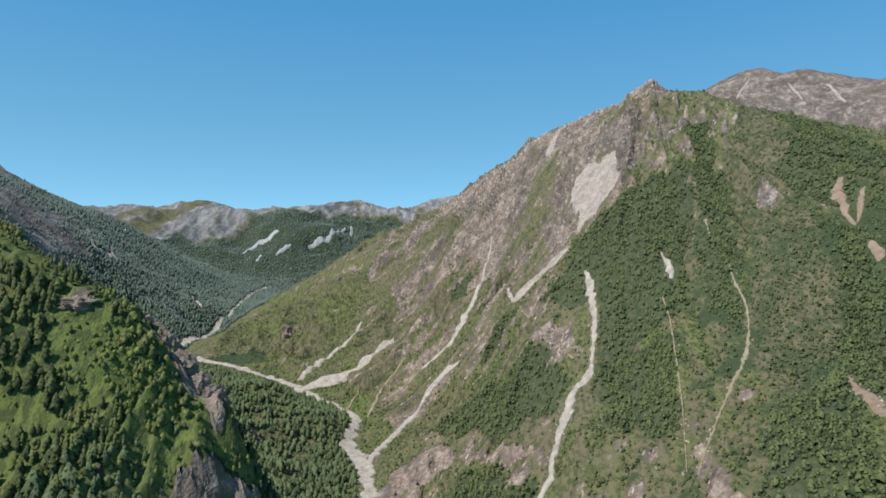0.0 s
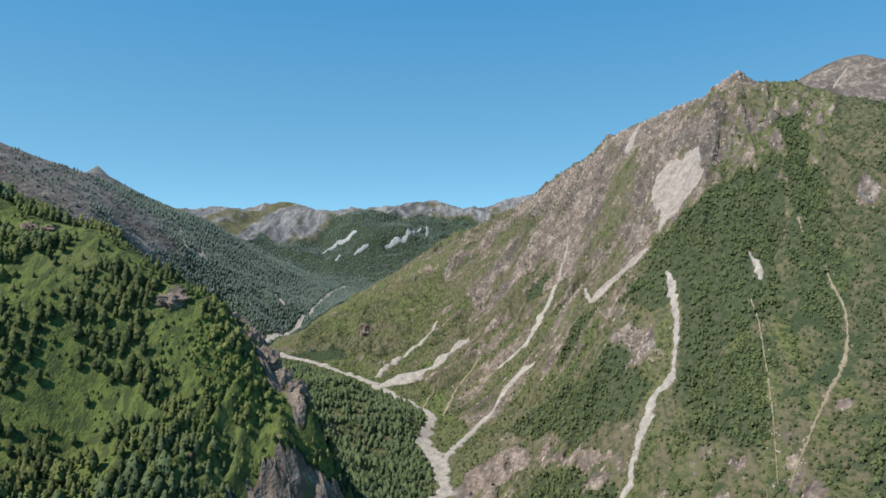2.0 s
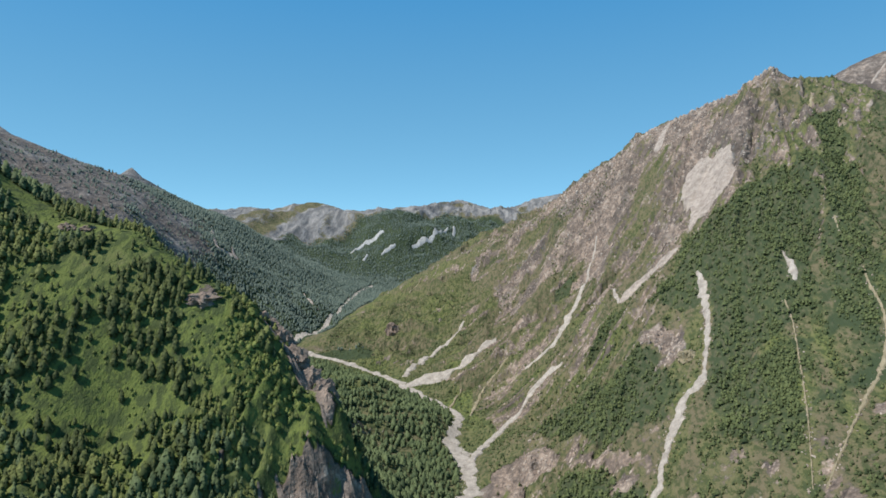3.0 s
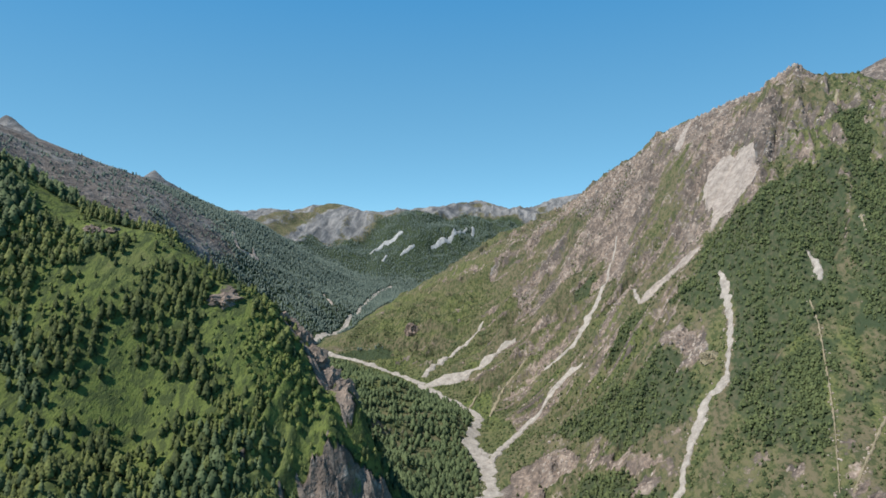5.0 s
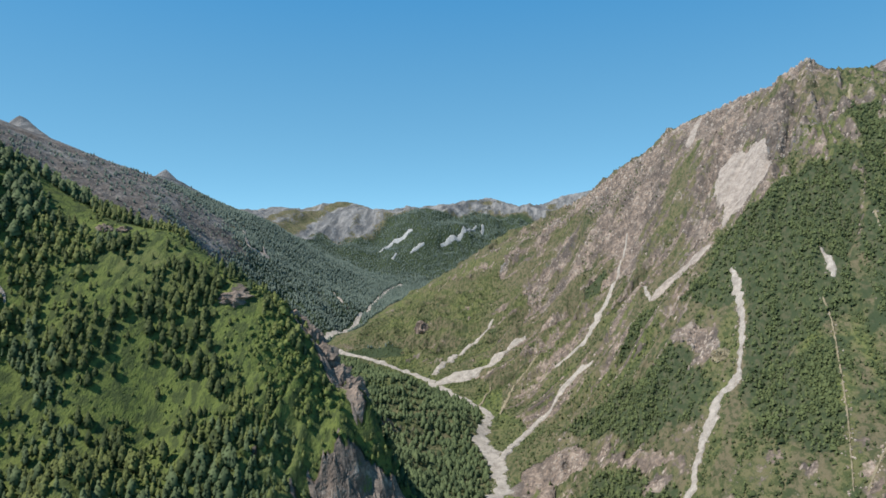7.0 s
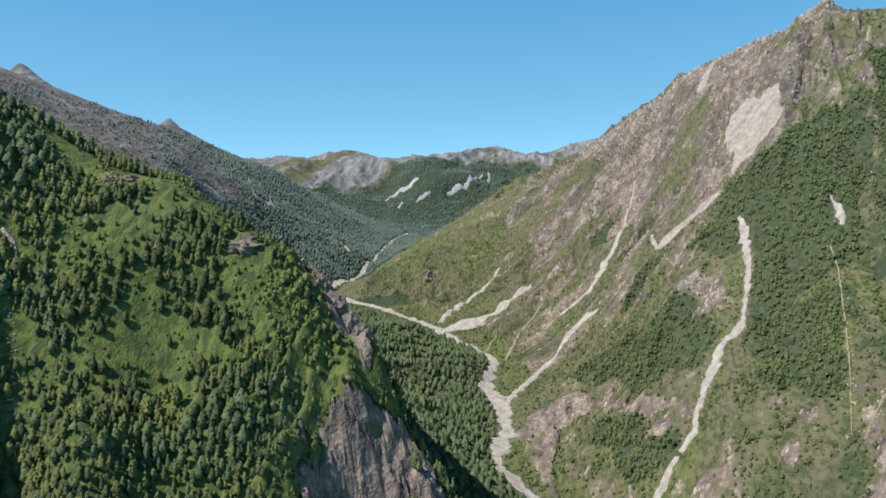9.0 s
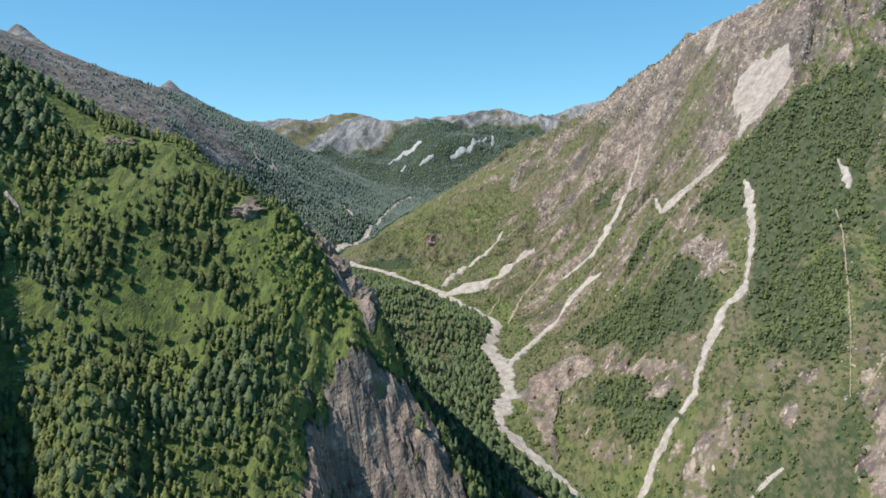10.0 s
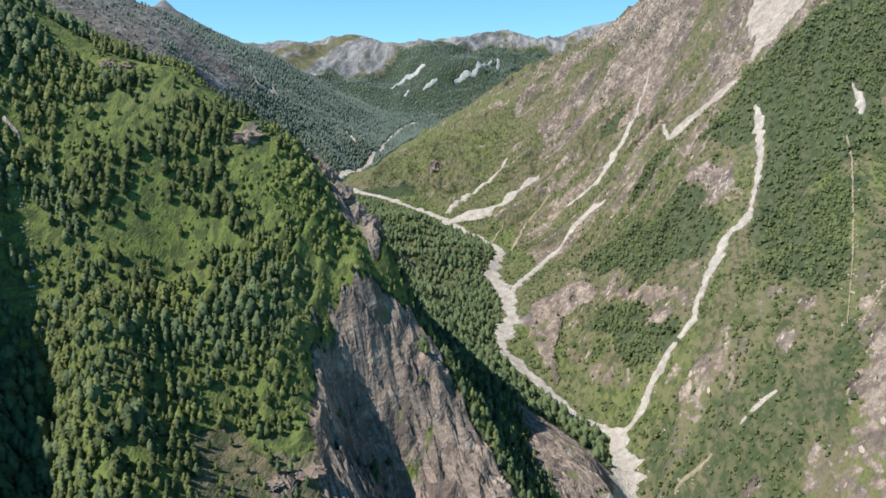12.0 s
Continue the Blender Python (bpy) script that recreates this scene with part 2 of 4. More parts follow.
def put(t, kind, **sockets):
    n = t.nodes.new(kind)
    for key, value in sockets.items():
        sock = n.inputs[key.replace("_", " ")]
        if isinstance(value, bpy.types.NodeSocket):
            t.links.new(value, sock)
        else:
            sock.default_value = value
    return n


def sums(t, op, a, b, c=None, clamp=False):
    n = t.nodes.new("ShaderNodeMath")
    n.operation, n.use_clamp = op, clamp
    for i, v in enumerate((a, b, c)):
        if isinstance(v, bpy.types.NodeSocket):
            t.links.new(v, n.inputs[i])
        elif v is not None:
            n.inputs[i].default_value = v
    return n.outputs[0]


def blend(t, f, a, b):
    n = t.nodes.new("ShaderNodeMix")
    n.data_type = "RGBA"
    for i, v in ((0, f), (6, a), (7, b)):
        if isinstance(v, bpy.types.NodeSocket):
            t.links.new(v, n.inputs[i])
        else:
            n.inputs[i].default_value = (*v, 1) if i > 0 else v
    return n.outputs[2]


def step(t, v, lo, hi):
    n = put(t, "ShaderNodeMapRange", Value=v, From_Min=lo, From_Max=hi)
    n.interpolation_type = "SMOOTHSTEP"
    return n.outputs[0]


def speck(t, size, detail=4.0, rough=0.6, stretch=None, turn=0.0):
    """Noise in metres of the world."""
    where = t.nodes.new("ShaderNodeNewGeometry").outputs["Position"]
    if stretch:
        mp = put(t, "ShaderNodeMapping", Vector=where, Scale=stretch, Rotation=(0, 0, turn))
        where = mp.outputs[0]
    return put(t, "ShaderNodeTexNoise", Vector=where, Scale=1.0 / size, Detail=detail, Roughness=rough).outputs[0]


def terrain_material():
    m, t, b = nodes_of("mountain_ground", 0.95)
    cover = t.nodes.new("ShaderNodeAttribute")
    cover.attribute_name = "cover"
    sep = put(t, "ShaderNodeSeparateColor", Color=cover.outputs["Color"])
    rock, lush, warm = sep.outputs[0], sep.outputs[1], sep.outputs[2]
    tiny, small, mid, wide = speck(t, 1.6, 4, 0.6, (1, 0.5, 0.6)), speck(t, 6, 4, 0.6, (1, 0.45, 0.5)), speck(t, 28, 5, 0.62, (1, 0.6, 0.6)), speck(t, 140)
    streak = speck(t, 9, 5, 0.65, (1, 1, 0.3))
    v = sums(t, "MULTIPLY_ADD", sums(t, "SUBTRACT", mid, 0.5), 0.9, rock)
    v = sums(t, "MULTIPLY_ADD", sums(t, "SUBTRACT", small, 0.5), 0.9, v)
    mask = step(t, v, 0.42, 0.6)
    w = sums(t, "MULTIPLY_ADD", sums(t, "SUBTRACT", mid, 0.5), 1.2, warm)
    stone = blend(t, step(t, w, 0.2, 0.8), ROCK_GREY, ROCK_WARM)
    stone = blend(t, step(t, streak, 0.38, 0.66), stone, blend(t, 0.62, stone, ROCK_DARK))
    crack = speck(t, 16, 6, 0.68)
    block = speck(t, 22, 5, 0.66, (1, 0.7, 0.8))
    stone = blend(t, step(t, block, 0.58, 0.4), stone, blend(t, 0.55, stone, ROCK_DARK))
    stone = blend(t, step(t, block, 0.54, 0.68), stone, blend(t, 0.6, stone, ROCK_PALE))
    stone = blend(t, step(t, sums(t, "ABSOLUTE", sums(t, "SUBTRACT", crack, 0.5), 0), 0.06, 0.0), stone, blend(t, 0.45, stone, ROCK_DARK))
    stone = blend(t, step(t, sums(t, "MULTIPLY_ADD", tiny, 0.5, crack), 0.82, 1.0), stone, ROCK_PALE)
    bed = speck(t, 75, 4, 0.6, (1, 0.8, 0.8))
    stone = blend(t, step(t, bed, 0.5, 0.36), stone, blend(t, 0.7, stone, ROCK_DARK))
    stone = blend(t, step(t, bed, 0.58, 0.72), stone, blend(t, 0.4, stone, ROCK_PALE))
    bleak = blend(t, step(t, speck(t, 45, 6, 0.68, (1, 0.35, 0.16)), 0.38, 0.68), ROCK_COOL, ROCK_PALE_HAZE)
    stone = blend(t, step(t, warm, 0.16, 0.0), stone, bleak)
    g = sums(t, "MULTIPLY_ADD", sums(t, "SUBTRACT", wide, 0.5), 1.0, lush)
    g = sums(t, "MULTIPLY_ADD", sums(t, "SUBTRACT", small, 0.5), 0.7, g)
    grass = blend(t, step(t, g, 0.15, 0.85), GRASS_DRY, GRASS_LUSH)
    shrub = step(t, sums(t, "MULTIPLY_ADD", tiny, 0.4, small), 0.62, 0.8)
    grass = blend(t, sums(t, "MULTIPLY", shrub, 0.8), grass, SHRUB)
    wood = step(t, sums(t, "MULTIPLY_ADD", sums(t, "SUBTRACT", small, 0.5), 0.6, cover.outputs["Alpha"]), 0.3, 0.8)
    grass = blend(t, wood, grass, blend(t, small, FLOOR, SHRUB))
    col = blend(t, mask, grass, stone)
    t.links.new(col, b.inputs["Base Color"])
    h = sums(t, "MULTIPLY_ADD", small, sums(t, "MULTIPLY_ADD", rock, 2.2, 0.9), tiny)
    h = sums(t, "MULTIPLY_ADD", streak, 2.0, h)
    h = sums(t, "MULTIPLY_ADD", sums(t, "MULTIPLY", mid, rock), 16.0, h)
    bump = put(t, "ShaderNodeBump", Height=h, Strength=0.9, Distance=1.3)
    t.links.new(bump.outputs[0], b.inputs["Normal"])
    return m


def gravel_material(name, low, high):
    m, t, b = nodes_of(name, 0.9)
    fine, mid = speck(t, 1.2, 5, 0.7), speck(t, 9, 4, 0.6)
    f = sums(t, "MULTIPLY_ADD", fine, 0.5, sums(t, "MULTIPLY", mid, 0.35))
    f = sums(t, "MULTIPLY_ADD", speck(t, 13, 5, 0.65, (1, 1, 0.28)), 0.45, f)
    t.links.new(blend(t, step(t, f, 0.46, 0.82), low, high), b.inputs["Base Color"])
    where = t.nodes.new("ShaderNodeNewGeometry").outputs["Position"]
    cells = put(t, "ShaderNodeTexVoronoi", Vector=where, Scale=0.5)
    bump = put(t, "ShaderNodeBump", Height=sums(t, "ADD", cells.outputs["Distance"], fine), Strength=0.9, Distance=1.0)
    t.links.new(bump.outputs[0], b.inputs["Normal"])
    return m


def foliage_material(name, dark, light):
    m, t, b = nodes_of(name, 0.75)
    tone = t.nodes.new("ShaderNodeAttribute")
    tone.attribute_name = "tone"
    isle = t.nodes.new("ShaderNodeNewGeometry").outputs["Random Per Island"]
    thing = t.nodes.new("ShaderNodeObjectInfo").outputs["Random"]
    f = sums(t, "MULTIPLY_ADD", isle, 0.45, sums(t, "MULTIPLY_ADD", thing, 0.25, sums(t, "MULTIPLY", tone.outputs["Fac"], 0.6)))
    f = sums(t, "MULTIPLY_ADD", sums(t, "SUBTRACT", speck(t, 60, 2), 0.5), 0.8, f)
    t.links.new(blend(t, step(t, f, 0.1, 1.0), dark, light), b.inputs["Base Color"])
    return m


def bark_material():
    m, t, b = nodes_of("bark", 0.9)
    t.links.new(blend(t, speck(t, 0.5), (0.09, 0.07, 0.055), (0.2, 0.16, 0.13)), b.inputs["Base Color"])
    return m


ROCK_GREY, ROCK_WARM, ROCK_DARK, ROCK_PALE = (0.25, 0.212, 0.187), (0.4, 0.31, 0.25), (0.095, 0.082, 0.075), (0.5, 0.43, 0.37)
GRASS_DRY, GRASS_LUSH, SHRUB = (0.17, 0.148, 0.092), (0.142, 0.178, 0.05), (0.055, 0.075, 0.033)
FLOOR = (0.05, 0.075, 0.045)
# far rock: grey stone with some distance haze mixed into the colours
ROCK_COOL, ROCK_PALE_HAZE = (0.14, 0.145, 0.15), (0.33, 0.325, 0.32)
GROUND = terrain_material()
STONES = {
    "gravel": gravel_material("pale_gravel", (0.26, 0.23, 0.2), (0.58, 0.53, 0.475)),
    "slide": gravel_material("grey_rubble", (0.23, 0.195, 0.172), (0.54, 0.47, 0.415)),
    "tan": gravel_material("tan_earth", (0.22, 0.19, 0.12), (0.4, 0.345, 0.24)),
    "orange": gravel_material("rusty_earth", (0.21, 0.155, 0.11), (0.4, 0.3, 0.225)),
    "pale": gravel_material("white_scree", (0.3, 0.31, 0.315), (0.54, 0.55, 0.55)),
}
LEAF = foliage_material("larch_needles", (0.042, 0.06, 0.024), (0.165, 0.19, 0.062))
PINE = foliage_material("pine_needles", (0.04, 0.064, 0.032), (0.122, 0.16, 0.074))
SPRAY = foliage_material("birch_leaves", (0.062, 0.085, 0.026), (0.19, 0.225, 0.066))
BUSH = foliage_material("bush_leaves", (0.036, 0.056, 0.025), (0.128, 0.158, 0.065))
# distant conifers: needle colour lightened and blued to stand in for haze
HAZE_LEAF = foliage_material("hazed_needles", (0.095, 0.135, 0.115), (0.17, 0.215, 0.18))
BARK = bark_material()

# ---- ground cover ----
AREAS = {}
AREAS["crest_rock"] = [(600, 1720), (470, 1810), (385, 1890), (225, 1970), (85, 2070), (-60, 2230), (-190, 2230), (-255, 2150), (-185, 1965), (-35, 1685), (105, 1750), (155, 1430), (270, 1395), (325, 1460), (410, 1455), (535, 1480)]
AREAS["low_rock"] = [(-460, 2290), (-295, 2285), (-35, 1685), (105, 1750), (135, 1445), (85, 1400), (-30, 1330), (-130, 1175), (-175, 1370), (-345, 1720), (-500, 2125)]
AREAS["bank_rock"] = [(-90, 1035), (-35, 1095), (115, 900), (130, 810), (95, 875), (25, 990), (-30, 975), (-35, 870), (-20, 770), (-60, 825)]
AREAS["cliff"] = [(-163, 452), (-182, 426), (-189, 392), (-177, 362), (-163, 332), (-147, 305), (-132, 275), (-60, 330), (-30, 400), (-62, 428), (-92, 446), (-110, 463), (-126, 473), (-145, 464)]
AREAS["slab"] = [(-65, 605), (-15, 650), (40, 590), (35, 505), (-10, 475), (-40, 515)]
AREAS["wood_green"] = [(390, 1380), (280, 1375), (245, 1280), (175, 1265), (265, 1150), (245, 995), (300, 970), (370, 990), (445, 1140), (525, 1295), (510, 1380)]
AREAS["wood_streak"] = [(571, 1484), (601, 1428), (549, 1279), (541, 1197), (473, 1006), (395, 873), (385, 944), (443, 1113), (505, 1241), (537, 1362)]
AREAS["wood_crest"] = [(783, 1447), (780, 1331), (775, 1107), (654, 934), (647, 1041), (654, 1116), (571, 989), (623, 1133), (660, 1220)]
AREAS["wood_low"] = [(585, 955), (595, 849), (330, 471), (271, 557), (341, 652), (451, 736), (518, 809)]
AREAS["wood_mid"] = [(267, 1125), (299, 998), (328, 882), (260, 718), (223, 789), (210, 882)]
AREAS["wood_shelf"] = [(-24, 1118), (69, 1162), (162, 1159), (200, 1039), (165, 917), (60, 1020)]
AREAS["wood_hollow"] = [(-3, 913), (31, 964), (92, 888), (127, 806), (127, 764), (60, 760)]
AREAS["wood_ledge"] = [(10, 1640), (60, 1645), (75, 1705), (30, 1725)]
AREAS["wood_apron"] = [(80, 1305), (150, 1315), (165, 1380), (100, 1375)]
AREAS["dead_wood"] = [(687, 1491), (749, 1406), (620, 1136), (563, 977), (537, 876), (474, 762), (377, 685), (417, 856), (476, 994), (558, 1212)]
AREAS["dead_shoulder"] = [(397, 1363), (512, 1329), (427, 1084), (417, 1149)]
AREAS["landslide"] = [(388, 1575), (398, 1594), (416, 1537), (414, 1496), (407, 1425), (377, 1422), (341, 1420), (300, 1412), (301, 1463), (318, 1548), (330, 1599), (358, 1597)]
AREAS["burnt"] = [(-1800, 1200), (-1800, 2250), (-1452, 2245), (-1415, 2330), (-1299, 2223), (-1223, 2120), (-1137, 2049), (-1100, 2000), (-1120, 1900), (-1180, 1750), (-1150, 1500), (-1050, 1200)]
AREAS["dry_foot"] = [(-226, 294), (-219, 322), (-192, 322), (-171, 335), (-154, 321), (-153, 308), (-180, 270), (-204, 259)]
AREAS["meadow_high"] = [(-416, 432), (-381, 462), (-354, 485), (-328, 488), (-352, 456), (-368, 433), (-407, 418)]
AREAS["meadow_shoulder"] = [(-287, 446), (-276, 459), (-257, 470), (-231, 475), (-222, 464), (-249, 450), (-267, 449)]
AREAS["meadow_open"] = [(-344, 399), (-324, 418), (-273, 430), (-263, 428), (-282, 418), (-295, 406), (-304, 386), (-315, 391), (-315, 409), (-338, 396)]
AREAS["meadow_small"] = [(-292, 381), (-278, 404), (-267, 401), (-277, 386)]
OUTCROPS = [(212, 1099, 33), (-486, 1987, 18), (-49, 1025, 38), (-83, 993, 29), (101, 828, 18), (108, 1827, 1), (204, 669, 9), (233, 560, 8), (184, 501, 10), (2, 804, 13), (115, 682, 8), (266, 637, 8), (131, 700, 12), (195, 1144, 29), (41, 1007, 16), (101, 882, 13), (152, 534, 8), (228, 713, 5), (-275, 478, 9), (-408, 486, 7), (-193, 408, 5), (-220, 403, 3), (-172, 303, 9), (356, 743, 12), (265, 610, 12), (232, 709, 9), (556, 1496, 29), (581, 1128, 23)]


def inside(name, x, y, ragged=12.0):
    pts = AREAS[name]
    u, v = x + ragged * fbm(x, y, ragged * 3, 3, 201), y + ragged * fbm(x, y, ragged * 3, 3, 202)
    odd = np.zeros(np.shape(x), bool)
    for (ax, ay), (bx, by) in zip(pts, pts[1:] + pts[:1]):
        if ay != by:
            odd ^= ((ay > v) != (by > v)) & (u < (bx - ax) * (v - ay) / (by - ay) + ax)
    return odd


REGIONS = [  # name, what its crest and foot lines are called
    ("ground", ("river", "under", "behind", "river_slab")),
    ("forested_hill", ("hill_", "side_")),
    ("rocky_mountain", ("rocky_", "wooded_", "green_")),
    ("grey_mountain", ("grey_",)),
    ("dark_mountain", ("dark_", "back_")),
    ("far_mountain", ("far_",)),
]


def region_of(x, y):
    best, which = np.full(x.shape, 1e9), np.zeros(x.shape, int)
    for i, (_, keys) in enumerate(REGIONS):
        for n in LINES:
            if n.startswith(keys):
                pts = LINES[n]
                d = near_line(pts, x, y)[0] if n not in SPOTS else np.minimum.reduce([np.hypot(x - p[0], y - p[1]) for p in pts])
                d = d * (1.6 if i == 0 else 1.0)
                which, best = np.where(d < best, i, which), np.minimum(d, best)
    return which


def dense_wood(x, y):
    """Where the woods of the rocky mountain stand close."""
    return np.logical_or.reduce([inside(n, x, y, 26) for n in AREAS if n.startswith("wood_")])


def cover(x, y, z, steep, reg):
    """Bare rock, lushness of the grass and warmth of the rock, all 0 to 1."""
    a, b, c = fbm(x, y, 90, 4, 301), fbm(x, y, 260, 3, 302), fbm(x, y, 30, 3, 303)
    ang, rad = np.arctan2(y - 1750, x - 560), np.hypot(x - 560, y - 1750)
    runs = fbm(ang * 75, rad / 110, 1.0, 4, 304)
    rock = 0.12 + 0.25 * a + 0.5 * smooth(0.9, 1.5, steep)
    lush, warm = 0.5 + 0.3 * b, 0.45 + 0.3 * a
    hill = (reg == 1) | ((reg == 0) & (x < -130) & (y < 430))
    rock = np.where(hill, 0.05 + 0.12 * a, rock)
    lush = np.where(hill, 0.85 + 0.2 * a, lush)
    foot = hill & inside("dry_foot", x, y, 14)
    lush, rock = np.where(foot, 0.12 + 0.3 * c, lush), np.where(foot, 0.18 + 0.35 * c, rock)
    right = (reg == 2)
    rock = np.where(right, 0.28 + 0.35 * runs + 0.15 * a + 0.3 * smooth(0.9, 1.4, steep), rock)
    lush = np.where(right, 0.28 + 0.3 * b + 0.2 * c + 0.55 * fbm(ang * 55, rad / 190, 1.0, 3, 413) + 0.3 * smooth(200, 450, x), lush)
    rock = np.where(right & inside("low_rock", x, y, 40), 0.3 + 0.75 * runs + 0.2 * a + 0.1 * c, rock)
    rock = np.where(right & (x < -180), rock - 0.28 * smooth(-180, -330, x + 60 * a) * smooth(40, 120, near_line(LINES["rocky_crest"], x, y)[0]), rock)
    lush = np.where(right & (x < -120), lush + 0.2 * smooth(-120, -300, x + 60 * a), lush)
    rock = np.where(right & inside("crest_rock", x, y, 35), 0.6 + 0.4 * runs + 0.25 * a + 0.6 * fbm(x, y, 75, 3, 306), rock)
    lush = np.where(right, np.minimum(lush, 0.48), lush)
    lower = right * smooth(230, 330, x) * smooth(1050, 900, y)
    rock, lush = rock - 0.16 * lower, lush + 0.12 * lower
    lush = np.where(right & inside("crest_rock", x, y, 35), np.minimum(lush, 0.3), lush)
    dead = right & (inside("dead_wood", x, y, 30) | inside("dead_shoulder", x, y, 25))
    lush, rock = np.where(dead, 0.12 + 0.25 * c + 0.2 * runs, lush), np.where(dead, 0.08 + 0.3 * runs + 0.15 * c, rock)
    warm = np.where(right, 0.6 + 0.9 * runs + 0.6 * a, warm)
    rock = np.where(right & dense_wood(x, y), 0.05 + 0.2 * np.clip(runs, 0, 1), rock)
    rock = np.where(reg == 3, 0.85 + 0.3 * a, rock)
    warm = np.where(reg == 3, 0.34 + 0.35 * runs, warm)
    rock = np.where(reg == 4, 0.2 + 0.3 * a + 0.5 * smooth(600, 680, z), rock)
    lush = np.where(reg == 4, 0.3 + 0.2 * a, lush)
    burnt = sum(inside("burnt", x + dx, y + dy, 70) * 0.2 for dx, dy in ((0, 0), (55, 20), (-55, -20), (20, -70), (-20, 70)))
    rock, warm = np.where(reg == 4, rock + (0.74 + 0.25 * a + 0.2 * c - rock) * burnt, rock), np.where(reg == 4, 0.1 + 0.1 * a, warm)
    peaks = (reg == 4) & (near_line(LINES["back_peaks"], x, y)[0] < 260)
    rock, warm = np.where(peaks, 0.8 + 0.3 * a, rock), np.where(peaks, 0.04, warm)
    knoll = smooth(300, 150, near_line(LINES["far_knoll"], x, y)[0])
    top = near_line(LINES["far_range"], x, y)[0]
    pines = np.maximum(knoll, smooth(500, 430, z + 50 * a + 30 * c))
    grassy = smooth(260, 90, top + 90 * a) * smooth(-300, -1000, x)
    rock = np.where(reg == 5, (0.5 + 0.35 * a + 0.75 * ridged(x, y * 0.3, 130, 3, 57)) * (1 - 0.8 * pines) * (1 - 0.2 * grassy), rock)
    warm = np.where(reg == 5, 0.0, warm)
    lush = np.where(reg == 5, 0.2 + 0.2 * a, lush)
    bank = inside("bank_rock", x, y, 18)
    rock, warm = np.where(bank, 0.66 + 0.5 * c, rock), np.where(bank, 0.9, warm)
    edge = (near_line(LINES["hill_drop"], x, y)[0] < 6 + 5 * c) | (near_line(LINES["hill_crest"][9:], x, y)[0] < 5 + 4 * c)
    cliff = inside("cliff", x, y, 7) | inside("slab", x, y, 8) | edge
    rock = np.where(cliff, 0.84 + 0.6 * fbm(x, y, 22, 3, 305), rock)
    warm = np.where(cliff, 0.95 + 0.3 * c, warm)
    for ox, oy, r in OUTCROPS:
        near = smooth(1.1, 0.5, np.hypot(x - ox, (y - oy) * 0.7) / r + 0.7 * c + 0.4 * runs)
        rock = np.maximum(rock, near * (0.8 + 0.4 * runs))
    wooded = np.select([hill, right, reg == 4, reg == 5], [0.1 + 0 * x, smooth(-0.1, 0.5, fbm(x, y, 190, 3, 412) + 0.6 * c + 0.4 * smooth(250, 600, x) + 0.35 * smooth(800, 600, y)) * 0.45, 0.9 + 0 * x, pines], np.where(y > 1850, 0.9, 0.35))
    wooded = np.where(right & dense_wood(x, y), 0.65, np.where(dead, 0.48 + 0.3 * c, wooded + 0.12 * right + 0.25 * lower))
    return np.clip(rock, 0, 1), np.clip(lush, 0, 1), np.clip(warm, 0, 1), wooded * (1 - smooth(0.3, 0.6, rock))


def ground_at(x, y):
    """Height of the built ground."""
    i = np.clip(np.searchsorted(GX, x) - 1, 0, len(GX) - 2)
    j = np.clip(np.searchsorted(GY, y) - 1, 0, len(GY) - 2)
    u, v = (x - GX[i]) / (GX[i + 1] - GX[i]), (y - GY[j]) / (GY[j + 1] - GY[j])
    return Z[j, i] * (1 - u) * (1 - v) + Z[j, i + 1] * u * (1 - v) + Z[j + 1, i] * (1 - u) * v + Z[j + 1, i + 1] * u * v


def raw_mesh(name, verts, faces, mats, slots=None, smooth_faces=False):
    """A mesh from arrays of corners; every face has as many corners as the array is wide."""
    me = bpy.data.meshes.new(name)
    verts, faces = np.asarray(verts, np.float32), np.asarray(faces, np.int32)
    n = faces.shape[1]
    me.vertices.add(len(verts))
    me.vertices.foreach_set("co", verts.ravel())
    me.loops.add(faces.size)
    me.loops.foreach_set("vertex_index", faces.ravel())
    me.polygons.add(len(faces))
    me.polygons.foreach_set("loop_start", np.arange(0, faces.size, n, dtype=np.int32))
    me.polygons.foreach_set("use_smooth", np.full(len(faces), smooth_faces))
    for m in mats:
        me.materials.append(m)
    if slots is not None:
        me.polygons.foreach_set("material_index", np.asarray(slots, np.int32))
    me.update(calc_edges=True)
    return me


gy, gx = np.gradient(Z, GY, GX)
STEEP = np.hypot(gx, gy)
REG = region_of(X, Y)
COVER = np.stack(cover(X, Y, Z, STEEP, REG), -1)

LABELS = {
    "ground": ("green valley floor with river banks and bushes", "ground"),
    "forested_hill": ("steep green grassy hill with larches and a rock cliff", "hill"),
    "rocky_mountain": ("tall mountain with pinkish bare rock and wooded slopes", "mountain"),
    "grey_mountain": ("bare grey rocky mountain massif behind the wooded crest", "mountain"),
    "dark_mountain": ("dark wooded mountain with a burnt grey-brown upper slope", "mountain"),
    "far_mountain": ("distant mountain range with grassy tops and pale scree", "mountain"),
}
ny, nx = X.shape
idx = np.arange(nx * ny).reshape(ny, nx)
quads = np.stack([idx[:-1, :-1], idx[:-1, 1:], idx[1:, 1:], idx[1:, :-1]], -1).reshape(-1, 4)
quad_reg = REG[:-1, :-1].ravel()
all_co, all_cover = np.stack([X, Y, Z], -1).reshape(-1, 3), COVER.reshape(-1, 4)
fine_normals = np.stack([-gx, -gy, np.ones_like(gx)], -1).reshape(-1, 3)
fine_normals /= np.linalg.norm(fine_normals, axis=1)[:, None]
